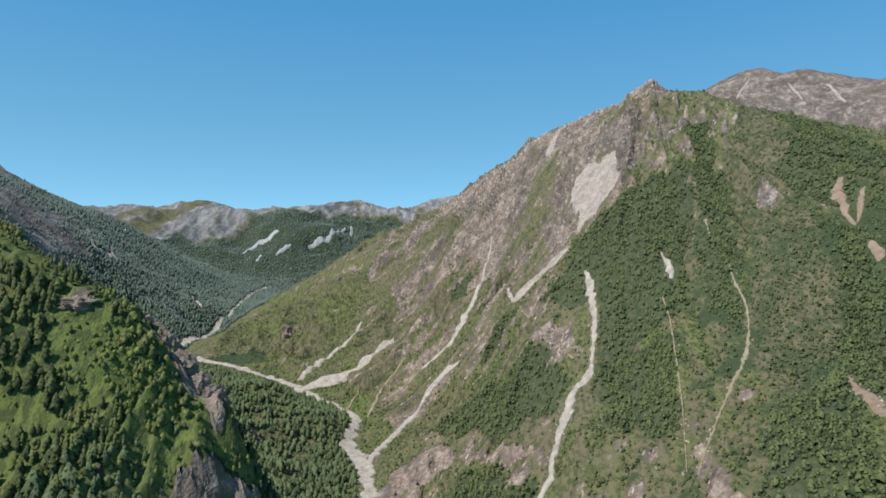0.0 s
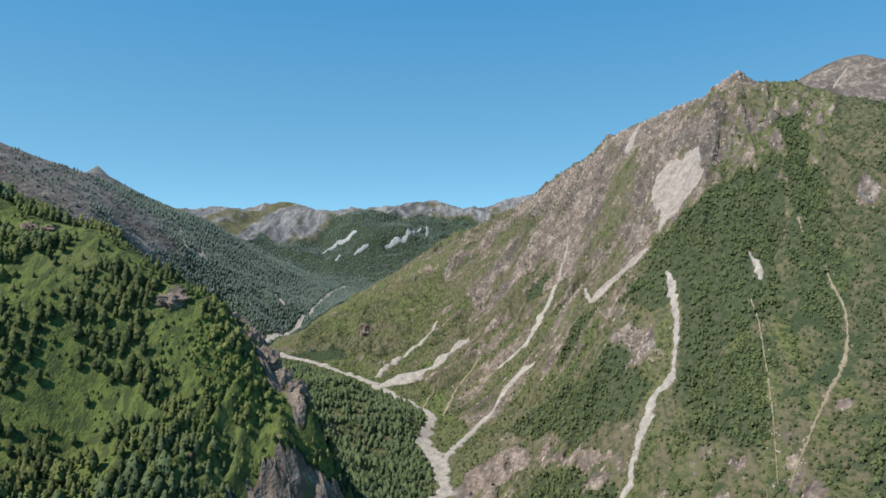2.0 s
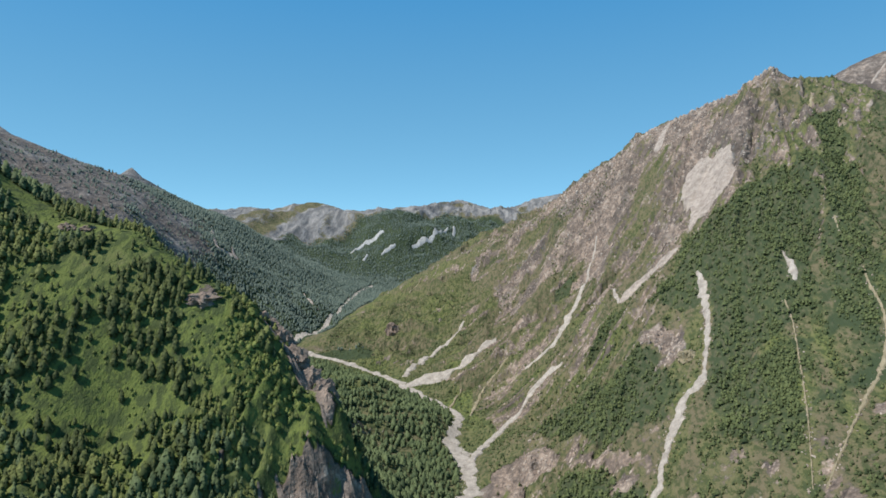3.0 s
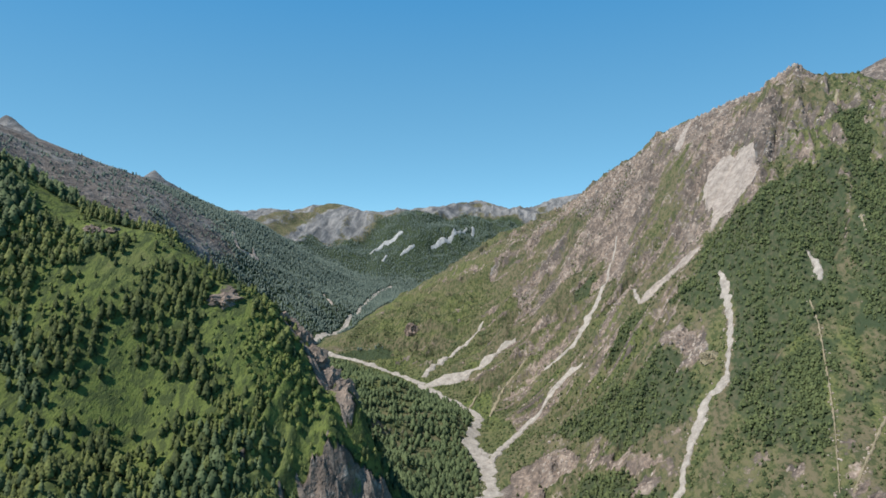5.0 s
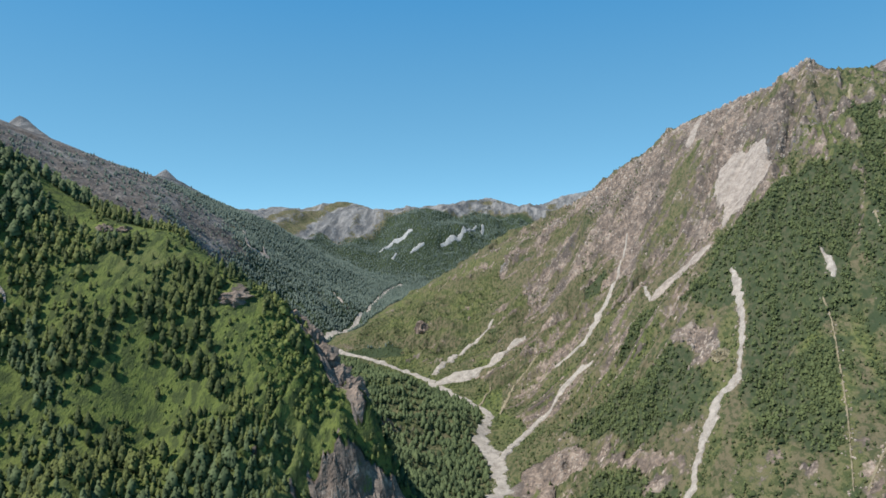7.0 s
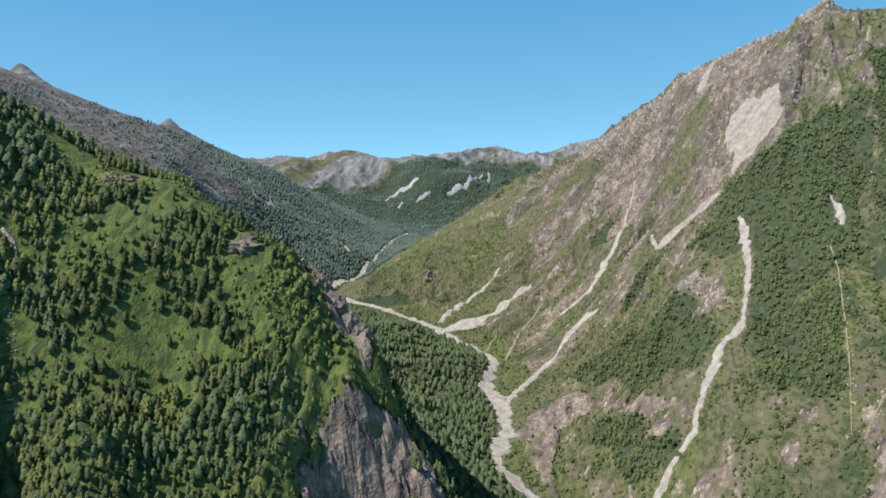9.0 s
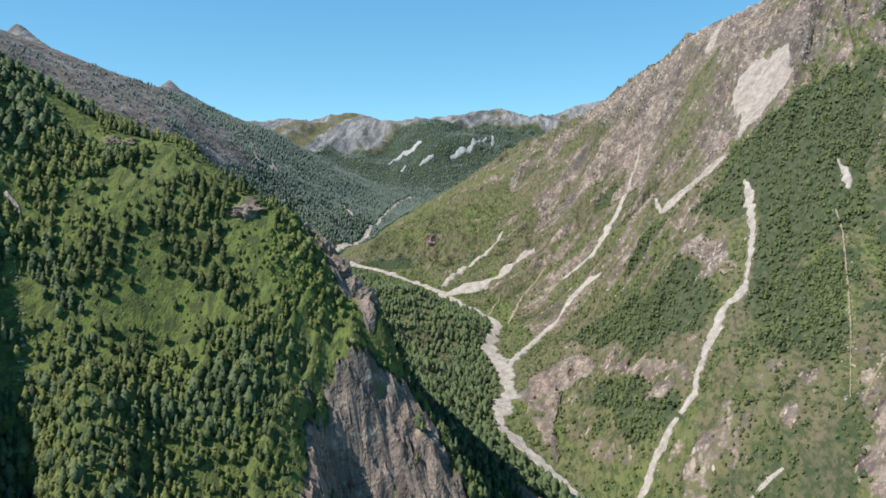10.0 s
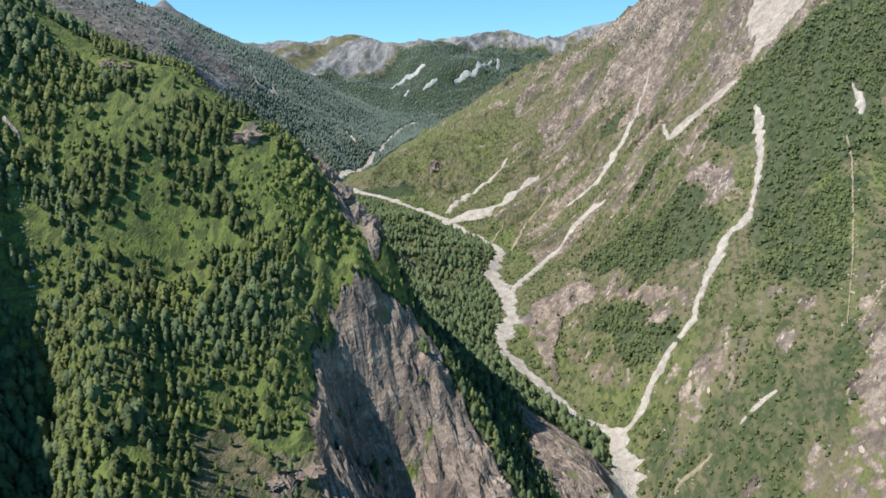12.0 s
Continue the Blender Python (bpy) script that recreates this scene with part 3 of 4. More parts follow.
for i, (name, _) in enumerate(REGIONS):
    mine = quads[quad_reg == i]
    used, back = np.unique(mine, return_inverse=True)
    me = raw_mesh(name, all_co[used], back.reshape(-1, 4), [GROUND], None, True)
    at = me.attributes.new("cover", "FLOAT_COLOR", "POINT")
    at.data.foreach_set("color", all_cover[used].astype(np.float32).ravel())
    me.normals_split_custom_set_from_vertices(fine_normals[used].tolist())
    label, cat = LABELS[name]
    tagged(new(name, me), label, cat, kind="structure" if name == "ground" else "")


# ---- river bed, scree and landslides ----
def ribbon(pts, step_len, ragged, lift, seed):
    """A strip that lies on the ground along a line of x, y, width; its rims dip into the soil."""
    pts = np.array(pts, float)
    t = np.arange(len(pts))
    length = np.hypot(*np.diff(pts[:, :2], axis=0).T).sum()
    n = max(4, int(length / step_len))
    s = np.linspace(0, len(pts) - 1, n)
    k = np.clip(s.astype(int), 0, len(pts) - 2)
    f = (s - k)[:, None]
    p0, p1, p2, p3 = pts[np.maximum(k - 1, 0)], pts[k], pts[k + 1], pts[np.minimum(k + 2, len(pts) - 1)]
    c = 0.5 * (2 * p1 + (p2 - p0) * f + (2 * p0 - 5 * p1 + 4 * p2 - p3) * f ** 2 + (3 * p1 - p0 - 3 * p2 + p3) * f ** 3)
    way = np.gradient(c[:, :2], axis=0)
    way /= np.linalg.norm(way, axis=1)[:, None] + 1e-9
    side = np.stack([-way[:, 1], way[:, 0]], 1)
    w = np.maximum(c[:, 2], 0.8)
    cells = int(np.clip(w.max() / 3.5, 6, 30))
    grain = float(np.clip(np.median(w) * 0.9, 5, 24))
    u = np.linspace(-1, 1, cells + 1)
    left = w * 0.5 * (1 + ragged * fbm(c[:, 0] + 71 * seed, c[:, 1], grain, 4, seed))
    right = w * 0.5 * (1 + ragged * fbm(c[:, 0], c[:, 1] + 53 * seed, grain, 4, seed + 9))
    off = np.where(u[None, :] < 0, left[:, None], right[:, None]) * u[None, :]
    xs, ys = c[:, :1] + off * side[:, :1], c[:, 1:2] + off * side[:, 1:]
    zs = ground_at(xs, ys) + lift + 0.25 * fbm(xs, ys, 4, 3, seed)
    zs[:, 0] -= 2 * lift + 0.4
    zs[:, -1] -= 2 * lift + 0.4
    zs[0] -= 2 * lift + 0.4
    zs[-1] -= 2 * lift + 0.4
    g = np.arange(n * (cells + 1)).reshape(n, cells + 1)
    q = np.stack([g[:-1, :-1], g[1:, :-1], g[1:, 1:], g[:-1, 1:]], -1).reshape(-1, 4)
    return np.stack([xs, ys, zs], -1).reshape(-1, 3), q


river_path = [(x, y, w) for (x, y, z), w in zip(LINES["river"][:6], (14, 20, 12, 18, 30, 30))]
river_path += [(-820, 1905, 24), (-668, 1859, 18), (-593, 1826, 22), (-496, 1736, 20), (-407, 1649, 20), (-348, 1575, 24), (-260, 1465, 18), (-200, 1390, 16)]
river_path += [(-182, 1321, 20), (-184, 1227, 24), (-155, 1133, 40), (-129, 1050, 39), (-116, 989, 35), (-119, 910, 23), (-108, 861, 19), (-78, 812, 18), (-56, 784, 16)]
river_path += [(-28, 745, 14), (-9, 715, 16), (11, 697, 18), (31, 685, 18), (46, 674, 17), (48, 645, 23), (50, 613, 29), (52, 575, 34), (35, 430, 30), (70, 250, 24), (120, 0, 22), (160, -500, 22)]
co, q = ribbon(river_path, 3.0, 1.1, 0.7, 3)
tagged(new("river_bed", raw_mesh("river_bed", co, q, [STONES["gravel"]], None, True)), "pale gravel river bed winding along the valley floor", "river", kind="structure")

TALES = {
    "gravel": "pale grey scree and gravel on the mountain slope", "slide": "broad grey landslide scar below a rocky crest",
    "tan": "narrow tan strip of bare earth on the slope", "orange": "rusty orange landslide scar in the wooded slope",
    "pale": "white scree field on the far mountain"}
chutes = 0


def chute(name, stone, pts):
    global chutes
    chutes += 1
    dist = math.hypot(pts[0][0], pts[0][1])
    wide = []
    for k, (x, y, w) in enumerate(pts):
        (ax, ay, _), (bx, by, _) = pts[max(k - 1, 0)], pts[min(k + 1, len(pts) - 1)]
        across = abs((bx - ax) * y - (by - ay) * x) / (math.hypot(bx - ax, by - ay) * math.hypot(x, y) + 1e-6)
        wide.append((x, y, w * (1 if stone == "slide" else 0.65 if stone == "tan" else 0.7 if stone == "pale" else 1 + 0.25 * across)))
    co, q = ribbon(wide, 1.6 + dist * 0.001, {"slide": 0.5, "tan": 1.5}.get(stone, 0.95), 0.6 + dist * 0.0011, 40 + chutes)
    tagged(new(name, raw_mesh(name, co, q, [STONES[stone]], None, True)), TALES[stone], "landslide" if "slide" in name else "scree", "scree and landslides on the slopes")


def rubble_patch(name, stone, area, cell=4.0, lift=2.2):
    """A sheet of rubble over an area of the plan; its rim dips into the soil."""
    px, py = np.array(AREAS[area], float).T
    u, v = np.meshgrid(np.arange(px.min() - 15, px.max() + 15, cell), np.arange(py.min() - 15, py.max() + 15, cell))
    within = inside(area, u, v, 16)
    core = within.copy()
    core[1:-1, 1:-1] &= within[:-2, 1:-1] & within[2:, 1:-1] & within[1:-1, :-2] & within[1:-1, 2:]
    w = ground_at(u, v) + np.where(core, lift + 0.7 * fbm(u, v, 9, 4, 88), -2.0)
    g = np.arange(u.size).reshape(u.shape)
    q = np.stack([g[:-1, :-1], g[:-1, 1:], g[1:, 1:], g[1:, :-1]], -1).reshape(-1, 4)
    q = q[within.ravel()[q].all(1)]
    used, back = np.unique(q, return_inverse=True)
    me = raw_mesh(name, np.stack([u, v, w], -1).reshape(-1, 3)[used], back.reshape(-1, 4), [STONES[stone]], None, True)
    tagged(new(name, me), TALES[stone], "landslide", "scree and landslides on the slopes")


chute("scree_chute", "gravel", [(280, 1247, 5.7), (280, 1217, 13.4), (273, 1159, 12.8), (262, 1094, 10.1), (247, 1038, 9.6), (235, 999, 8.4), (225, 974, 12.7), (211, 961, 16.2), (199, 958, 8.1), (185, 930, 17.4), (175, 906, 15.4), (164, 882, 11.7), (154, 853, 9.7), (144, 827, 9.5), (136, 796, 9.2), (126, 779, 10.6), (117, 771, 6.8)])
chute("scree_chute", "gravel", [(113, 769, 5.5), (101, 753, 13.3), (92, 738, 11.7), (81, 722, 11.6), (75, 706, 12.8), (69, 692, 9.9), (59, 682, 7.0), (47, 675, 8.4)])
rubble_patch("landslide_scar", "slide", "landslide")
chute("scree_chute", "slide", [(1428, 2358, 4.9), (1425, 2293, 12.1), (1408, 2212, 7.0)])
chute("scree_chute", "slide", [(1249, 2572, 5.1), (1194, 2532, 10.0), (1159, 2495, 7.4)])
chute("scree_chute", "slide", [(1341, 2457, 5.0), (1333, 2393, 9.8), (1320, 2324, 4.8)])
chute("scree_chute", "slide", [(274, 1386, 8.1), (261, 1393, 15.7), (243, 1398, 20.5), (226, 1415, 23.3), (203, 1430, 26.4), (181, 1424, 28.8), (164, 1408, 21.9), (155, 1403, 9.1)])
chute("scree_chute", "gravel", [(149, 1462, 4.9), (151, 1446, 8.6), (154, 1425, 7.4), (156, 1412, 5.1)])
chute("scree_chute", "gravel", [(138, 1781, 3.8), (125, 1738, 5.2), (108, 1687, 8.1), (94, 1640, 11.8), (76, 1581, 14.2), (57, 1558, 17.2), (39, 1527, 18.2), (21, 1489, 19.2), (3, 1485, 15.1), (-22, 1482, 11.1), (-49, 1476, 7.1)])
chute("scree_chute", "gravel", [(36, 1383, 6.5), (11, 1388, 11.6), (-12, 1375, 12.8), (-32, 1364, 12.7), (-42, 1352, 7.9), (-55, 1316, 9.9), (-77, 1291, 13.4), (-96, 1245, 15.3), (-114, 1200, 17.0), (-124, 1142, 16.3), (-130, 1102, 13.6)])
chute("scree_fan", "gravel", [(-132, 1716, 8.3), (-161, 1709, 13.5), (-195, 1674, 18.9), (-236, 1642, 25.2), (-278, 1623, 28.0), (-320, 1606, 25.9), (-356, 1594, 18.9)])
chute("scree_chute", "gravel", [(-248, 1923, 6.7), (-258, 1907, 11.9), (-285, 1862, 13.3), (-320, 1820, 15.7), (-349, 1754, 18.5), (-371, 1701, 18.6), (-376, 1666, 15.1)])
chute("scree_chute", "tan", [(-463, 2312, 4.2), (-476, 2279, 10.4), (-487, 2237, 6.1)])
chute("scree_chute", "slide", [(340, 1850, 8.6), (327, 1823, 24.0), (305, 1791, 22.0), (290, 1783, 9.8)])
chute("scree_chute", "tan", [(-91, 1550, 5.0), (-116, 1534, 7.4), (-139, 1502, 9.9), (-153, 1444, 12.3), (-163, 1366, 13.3)])
chute("scree_chute", "tan", [(-206, 1541, 6.1), (-211, 1459, 8.5), (-218, 1417, 9.6)])
chute("landslide_scar", "gravel", [(393, 1140, 4.5), (389, 1100, 11.6), (385, 1069, 11.2), (384, 1060, 5.0)])
chute("scree_chute", "tan", [(454, 1004, 3.9), (445, 966, 4.7), (437, 916, 4.5), (419, 866, 5.1), (398, 829, 7.3), (378, 802, 9.6), (352, 772, 6.7), (315, 719, 4.8), (282, 671, 4.4), (257, 637, 4.2)])
chute("scree_chute", "tan", [(357, 1029, 3.0), (350, 977, 2.9), (333, 911, 3.6), (316, 851, 2.8), (290, 766, 2.6), (266, 696, 2.2), (250, 649, 1.8)])
chute("landslide_scar", "orange", [(677, 1077, 11.7), (659, 1055, 20.3), (647, 1027, 14.2), (627, 981, 7.3), (623, 954, 4.1)])
chute("landslide_scar", "orange", [(687, 1035, 8.0), (655, 991, 9.6), (638, 970, 7.3), (627, 956, 4.1)])
chute("landslide_scar", "orange", [(587, 869, 6.5), (584, 854, 10.9), (587, 840, 10.8)])
chute("landslide_scar", "orange", [(453, 708, 3.0), (428, 652, 9.1), (411, 605, 10.5), (399, 571, 9.9)])
chute("landslide_scar", "tan", [(594, 1546, 11.8), (572, 1500, 8.6)])
chute("landslide_scar", "tan", [(469, 1134, 5.5), (464, 1106, 4.3)])
chute("scree_chute", "gravel", [(187, 613, 1.7), (176, 611, 4.0), (168, 609, 5.6), (158, 604, 3.9), (153, 600, 1.7)])
chute("scree_chute", "tan", [(129, 586, 2.7), (115, 578, 7.4), (100, 573, 5.2), (94, 564, 4.1)])
chute("landslide_scar", "slide", [(-1316, 2347, 10.0), (-1261, 2255, 18.8), (-1191, 2148, 14.5), (-1163, 2127, 11.2), (-1160, 2169, 13.6), (-1142, 2183, 18.0), (-1126, 2196, 10.2)])
chute("landslide_scar", "slide", [(-1200, 2290, 6.8), (-1154, 2213, 13.1), (-1134, 2192, 12.8)])
chute("landslide_scar", "slide", [(-1233, 1908, 10.2), (-1224, 1933, 18.5), (-1201, 1943, 18.5), (-1186, 1956, 9.3)])
chute("landslide_scar", "slide", [(-941, 2374, 6.1), (-894, 2305, 12.7), (-864, 2272, 8.1)])
chute("landslide_scar", "pale", [(-915, 3525, 19.5), (-960, 3482, 48.4), (-1016, 3441, 38.4), (-1062, 3355, 12.6)])
chute("landslide_scar", "pale", [(-823, 3434, 25.2), (-863, 3384, 28.1), (-885, 3347, 9.3)])
chute("landslide_scar", "pale", [(-586, 3801, 20.6), (-633, 3574, 38.9), (-688, 3515, 32.0), (-741, 3471, 12.7)])
chute("landslide_scar", "pale", [(-553, 3858, 34.8), (-546, 3762, 20.4)])
chute("landslide_scar", "pale", [(-955, 3334, 21.7), (-963, 3272, 18.3)])
chute("scree_chute", "slide", [(-445, 409, 2.2), (-439, 409, 2.7), (-432, 408, 2.7), (-426, 404, 1.0)])

# ---- trees ----


def crown_shape(clumps, seed, slim, low=0.12, size=1.0):
    """Needle clumps, each a small lopsided pyramid, in a ragged cone 1 m high."""
    r = np.random.default_rng(seed)
    v, f = [], []
    for k in range(clumps):
        h = low + (1 - low) * ((k + r.uniform(0.1, 0.9)) / clumps) ** 1.0
        env = slim * r.uniform(0.75, 1.2) * (1 - ((h - low) / (1 - low)) ** 1.9) * (0.5 + 0.5 * min(1, (h - low) / 0.15)) + 0.025
        a, d = k * 2.39996 + r.uniform(-0.5, 0.5), env * r.uniform(0.35, 1.05)
        c = np.array([math.cos(a) * d, math.sin(a) * d, h])
        s = size * (0.05 + env * 0.62) * r.uniform(0.7, 1.25)
        out = np.array([math.cos(a), math.sin(a), 0])
        side = np.array([-math.sin(a), math.cos(a), 0])
        up = np.array([0, 0, 1.0])
        b = len(v)
        v += [c + out * s * 0.8 - up * s * r.uniform(0.2, 0.6), c - out * s * 0.5 + side * s * r.uniform(0.6, 1) - up * s * 0.1,
              c - out * s * 0.5 - side * s * r.uniform(0.6, 1) - up * s * 0.1, c + up * s * r.uniform(0.7, 1.3)]
        f += [(b, b + 1, b + 3), (b + 1, b + 2, b + 3), (b + 2, b, b + 3)]
    return np.array(v), np.array(f)


def trunk_shape(sides, top=0.85, thick=0.018, limbs=0, seed=0):
    r = np.random.default_rng(seed)
    v, f = [], []

    def taper(a, b, ra, rb):
        ax = (b - a) / np.linalg.norm(b - a)
        e = np.cross(ax, [0.3, 0.8, 0.5])
        e /= np.linalg.norm(e)
        g = np.cross(ax, e)
        k = len(v)
        for c, rad in ((a, ra), (b, rb)):
            v.extend(c + rad * (math.cos(i * 2 * math.pi / sides) * e + math.sin(i * 2 * math.pi / sides) * g) for i in range(sides))
        for i in range(sides):
            j = (i + 1) % sides
            f.extend([(k + i, k + j, k + sides + j), (k + i, k + sides + j, k + sides + i)])
    taper(np.array([0, 0, -0.06]), np.array([0, 0, top]), thick, thick * 0.25)
    for i in range(limbs):
        h, a = r.uniform(0.25, 0.75), r.uniform(0, 6.28)
        l = 0.2 * (1 - h) + 0.05
        p = np.array([0, 0, h])
        taper(p, p + np.array([math.cos(a) * l, math.sin(a) * l, 0.02]), thick * 0.3, thick * 0.1)
    return np.array(v), np.array(f)


def scatter(x0, x1, y0, y1, cell, seed):
    r = np.random.default_rng(seed)
    gx_, gy_ = np.meshgrid(np.arange(x0, x1, cell), np.arange(y0, y1, cell))
    x = gx_.ravel() + r.uniform(0, cell, gx_.size)
    y = gy_.ravel() + r.uniform(0, cell, gx_.size)
    return x, y, r.uniform(0, 1, gx_.size), r


def at_grid(field, x, y):
    i = np.clip(np.searchsorted(GX, x), 0, len(GX) - 1)
    j = np.clip(np.searchsorted(GY, y), 0, len(GY) - 1)
    return field[j, i]


chute_dots = []
for o in list(scene.objects):
    if o.name.startswith(("scree", "landslide", "river_bed")):
        d = np.empty(len(o.data.vertices) * 3, np.float32)
        o.data.vertices.foreach_get("co", d)
        chute_dots.append(d.reshape(-1, 3)[:, :2])
chute_dots = np.concatenate(chute_dots)
BARE = np.zeros((6100 // 6, 5500 // 6), bool)
BARE[np.clip(((chute_dots[:, 0] + 3050) / 6).astype(int), 0, BARE.shape[0] - 1), np.clip(((chute_dots[:, 1] + 550) / 6).astype(int), 0, BARE.shape[1] - 1)] = True


def bare(x, y):
    return BARE[np.clip(((x + 3050) / 6).astype(int), 0, BARE.shape[0] - 1), np.clip(((y + 550) / 6).astype(int), 0, BARE.shape[1] - 1)]


def rounded(d, tall):
    """Normals of a soft crown: away from its middle."""
    d = d / np.maximum(tall, 1e-6)[:, None] * np.array([3.0, 3.0, 1.2]) + np.array([0, 0, 0.25])
    return d / (np.linalg.norm(d, axis=1)[:, None] + 1e-9)


def soften(me, normals):
    me.polygons.foreach_set("use_smooth", np.ones(len(me.polygons), bool))
    me.normals_split_custom_set_from_vertices(normals.tolist())


def forest(name, label, x, y, tall, shapes, trunk, leaf, r, group=""):
    """One object: all the trees of a wood."""
    n = len(x)
    z = ground_at(x, y) - 0.3
    turn, pick, tone = r.uniform(0, 6.28, n), r.integers(0, len(shapes), n), r.uniform(0, 1, n)
    wide = tall * r.uniform(0.85, 1.2, n)
    vs, fs, ms, ts, ns, base = [], [], [], [], [], 0
    for k in range(len(shapes)):
        m = pick == k
        if not m.any():
            continue
        for (sv, sf), slot in ((shapes[k], 0), (trunk, 1)):
            if sv is None:
                continue
            ca, sa = np.cos(turn[m])[:, None], np.sin(turn[m])[:, None]
            px = (sv[None, :, 0] * ca - sv[None, :, 1] * sa) * wide[m][:, None] + x[m][:, None]
            py = (sv[None, :, 0] * sa + sv[None, :, 1] * ca) * wide[m][:, None] + y[m][:, None]
            pz = sv[None, :, 2] * tall[m][:, None] + z[m][:, None]
            cnt = m.sum()
            vs.append(np.stack([px, py, pz], -1).reshape(-1, 3))
            fs.append((sf[None] + (np.arange(cnt) * len(sv))[:, None, None] + base).reshape(-1, 3))
            ms.append(np.full(cnt * len(sf), slot))
            ts.append(np.repeat(tone[m], len(sv)))
            ns.append(rounded(np.stack([px - x[m][:, None], py - y[m][:, None], pz - (z[m] + 0.45 * tall[m])[:, None]], -1).reshape(-1, 3), np.repeat(tall[m], len(sv))))
            base += cnt * len(sv)
    me = raw_mesh(name, np.concatenate(vs), np.concatenate(fs), [leaf, BARK], np.concatenate(ms))
    soften(me, np.concatenate(ns))
    a = me.attributes.new("tone", "FLOAT", "POINT")
    a.data.foreach_set("value", np.concatenate(ts).astype(np.float32))
    tagged(new(name, me), label, "trees", group, "stuff")
    print(name, n, "trees", sum(len(f) for f in fs), "triangles")


NO_TRUNK = (None, None)
NEAR = [crown_shape(44, s, sl, lo, 0.95) for s, sl, lo in ((1, 0.15, 0.14), (2, 0.19, 0.1), (3, 0.11, 0.18), (4, 0.25, 0.06), (5, 0.14, 0.24), (6, 0.2, 0.1))]
BUSHES = [crown_shape(6, s, sl, 0.02, 1.6) for s, sl in ((31, 0.22), (32, 0.3), (33, 0.18), (34, 0.38))]
MID = [crown_shape(9, s, sl, 0.08, 1.6) for s, sl in ((11, 0.24), (12, 0.3), (13, 0.2), (14, 0.34))]
FAR = [crown_shape(4, s, sl, 0.05, 2.2) for s, sl in ((21, 0.26), (22, 0.22), (23, 0.3))]

# the near hill
x, y, p, r = scatter(-640, -20, 180, 640, 4.9, 5)
reg, rk, st = at_grid(REG, x, y), at_grid(COVER[..., 0], x, y), at_grid(STEEP, x, y)
clump = fbm(x, y, 38, 3, 401)
zed = ground_at(x, y)
dens = (0.14 + 0.7 * smooth(-0.25, 0.1, clump + 0.6 * smooth(300, 210, zed))) * (1 - smooth(0.35, 0.6, rk))
low = np.ones(len(x))
for m, thin in (("meadow_high", 0.35), ("meadow_shoulder", 0.2), ("meadow_open", 0.05), ("meadow_small", 0.05)):
    dens = np.where(inside(m, x, y, 6) | inside(m, x - 4, y + 6, 6), dens * thin, dens)
    low = np.where(inside(m, x - 7, y + 11, 6) | inside(m, x - 10, y + 16, 6), 0.6, low)
dens = np.where(inside("dry_foot", x, y, 8), dens * 0.16, dens)
top = near_line(LINES["hill_crest"][2:], x, y)[0]
brink = near_line(LINES["hill_edge"], x, y)[0]
ledge = smooth(26, 14, np.hypot(x + 268, y - 464))
dens, low = dens * (1 - 0.75 * ledge), low * (1 - 0.5 * ledge)
low = low * (0.55 + 0.45 * smooth(8, 24, brink))
dens = dens * (0.3 + 0.7 * smooth(6, 26, top))
dens = np.where((x > -160) & (y > 440) & (rk < 0.6), 0.75, dens)
dens = np.where(inside("cliff", x, y, 4), 0.12 * smooth(0.0, 0.4, clump), dens)
keep = ((reg == 1) | ((reg == 0) & (x < -130) & (y < 430))) & (p < dens) & ~bare(x, y)
x, y = x[keep], y[keep]
tall = low[keep] * r.uniform(5.5, 13.5, len(x)) * (0.75 + 0.35 * smooth(-0.2, 0.4, clump[keep])) * (0.65 + 0.35 * smooth(4, 24, top[keep])) * (1 + 0.12 * smooth(330, 210, zed[keep]))
gully = np.array(LINES["side_gully"], float)
over = x < np.interp(y, gully[::-1, 1], gully[::-1, 0]) - 4
forest("shady_wood", "dense dark pine wood across the side gully", x[over & (x > -1.25 * y - 20)], y[over & (x > -1.25 * y - 20)], tall[over & (x > -1.25 * y - 20)] * 1.1, [crown_shape(24, s, sl, 0.1, 1.3) for s, sl in ((7, 0.2), (8, 0.24), (9, 0.17))], trunk_shape(4), PINE, r)
x, y, tall = x[~over], y[~over], tall[~over]
# the trees along the open meadows stand singly
single = np.argsort(np.hypot(x + 320, y - 440))[:280]
rest = np.setdiff1d(np.arange(len(x)), single)
dark = fbm(x[rest], y[rest], 45, 2, 406) + r.uniform(-0.5, 0.5, len(rest)) > 0.05
forest("hill_wood", "dense light-green larch wood on the steep hill", x[rest[~dark]], y[rest[~dark]], tall[rest[~dark]], NEAR, trunk_shape(4), LEAF, r)
forest("hill_pines", "dark-green pines among the larches of the hill", x[rest[dark]], y[rest[dark]], tall[rest[dark]] * 1.1, NEAR, trunk_shape(4), PINE, r)


def tree_model(k):
    base = new("larch_tree")
    c = raw_mesh("crown", *crown_shape(110, 60 + k, (0.16, 0.19, 0.14, 0.22)[k], (0.14, 0.1, 0.2, 0.08)[k], 0.85), [LEAF])
    co_ = np.empty(len(c.vertices) * 3, np.float32)
    c.vertices.foreach_get("co", co_)
    soften(c, rounded(co_.reshape(-1, 3) - np.array([0, 0, 0.45]), np.ones(len(c.vertices))))
    t = raw_mesh("trunk", *trunk_shape(6, 0.9, 0.016, 6, k), [BARK])
    for n_, d_ in (("crown", c), ("trunk", t)):
        o = new(n_, d_)
        o.parent = base
    tagged(base, "slender light-green larch on the grassy hillside", "tree", "larches on the hill meadow")
    return base


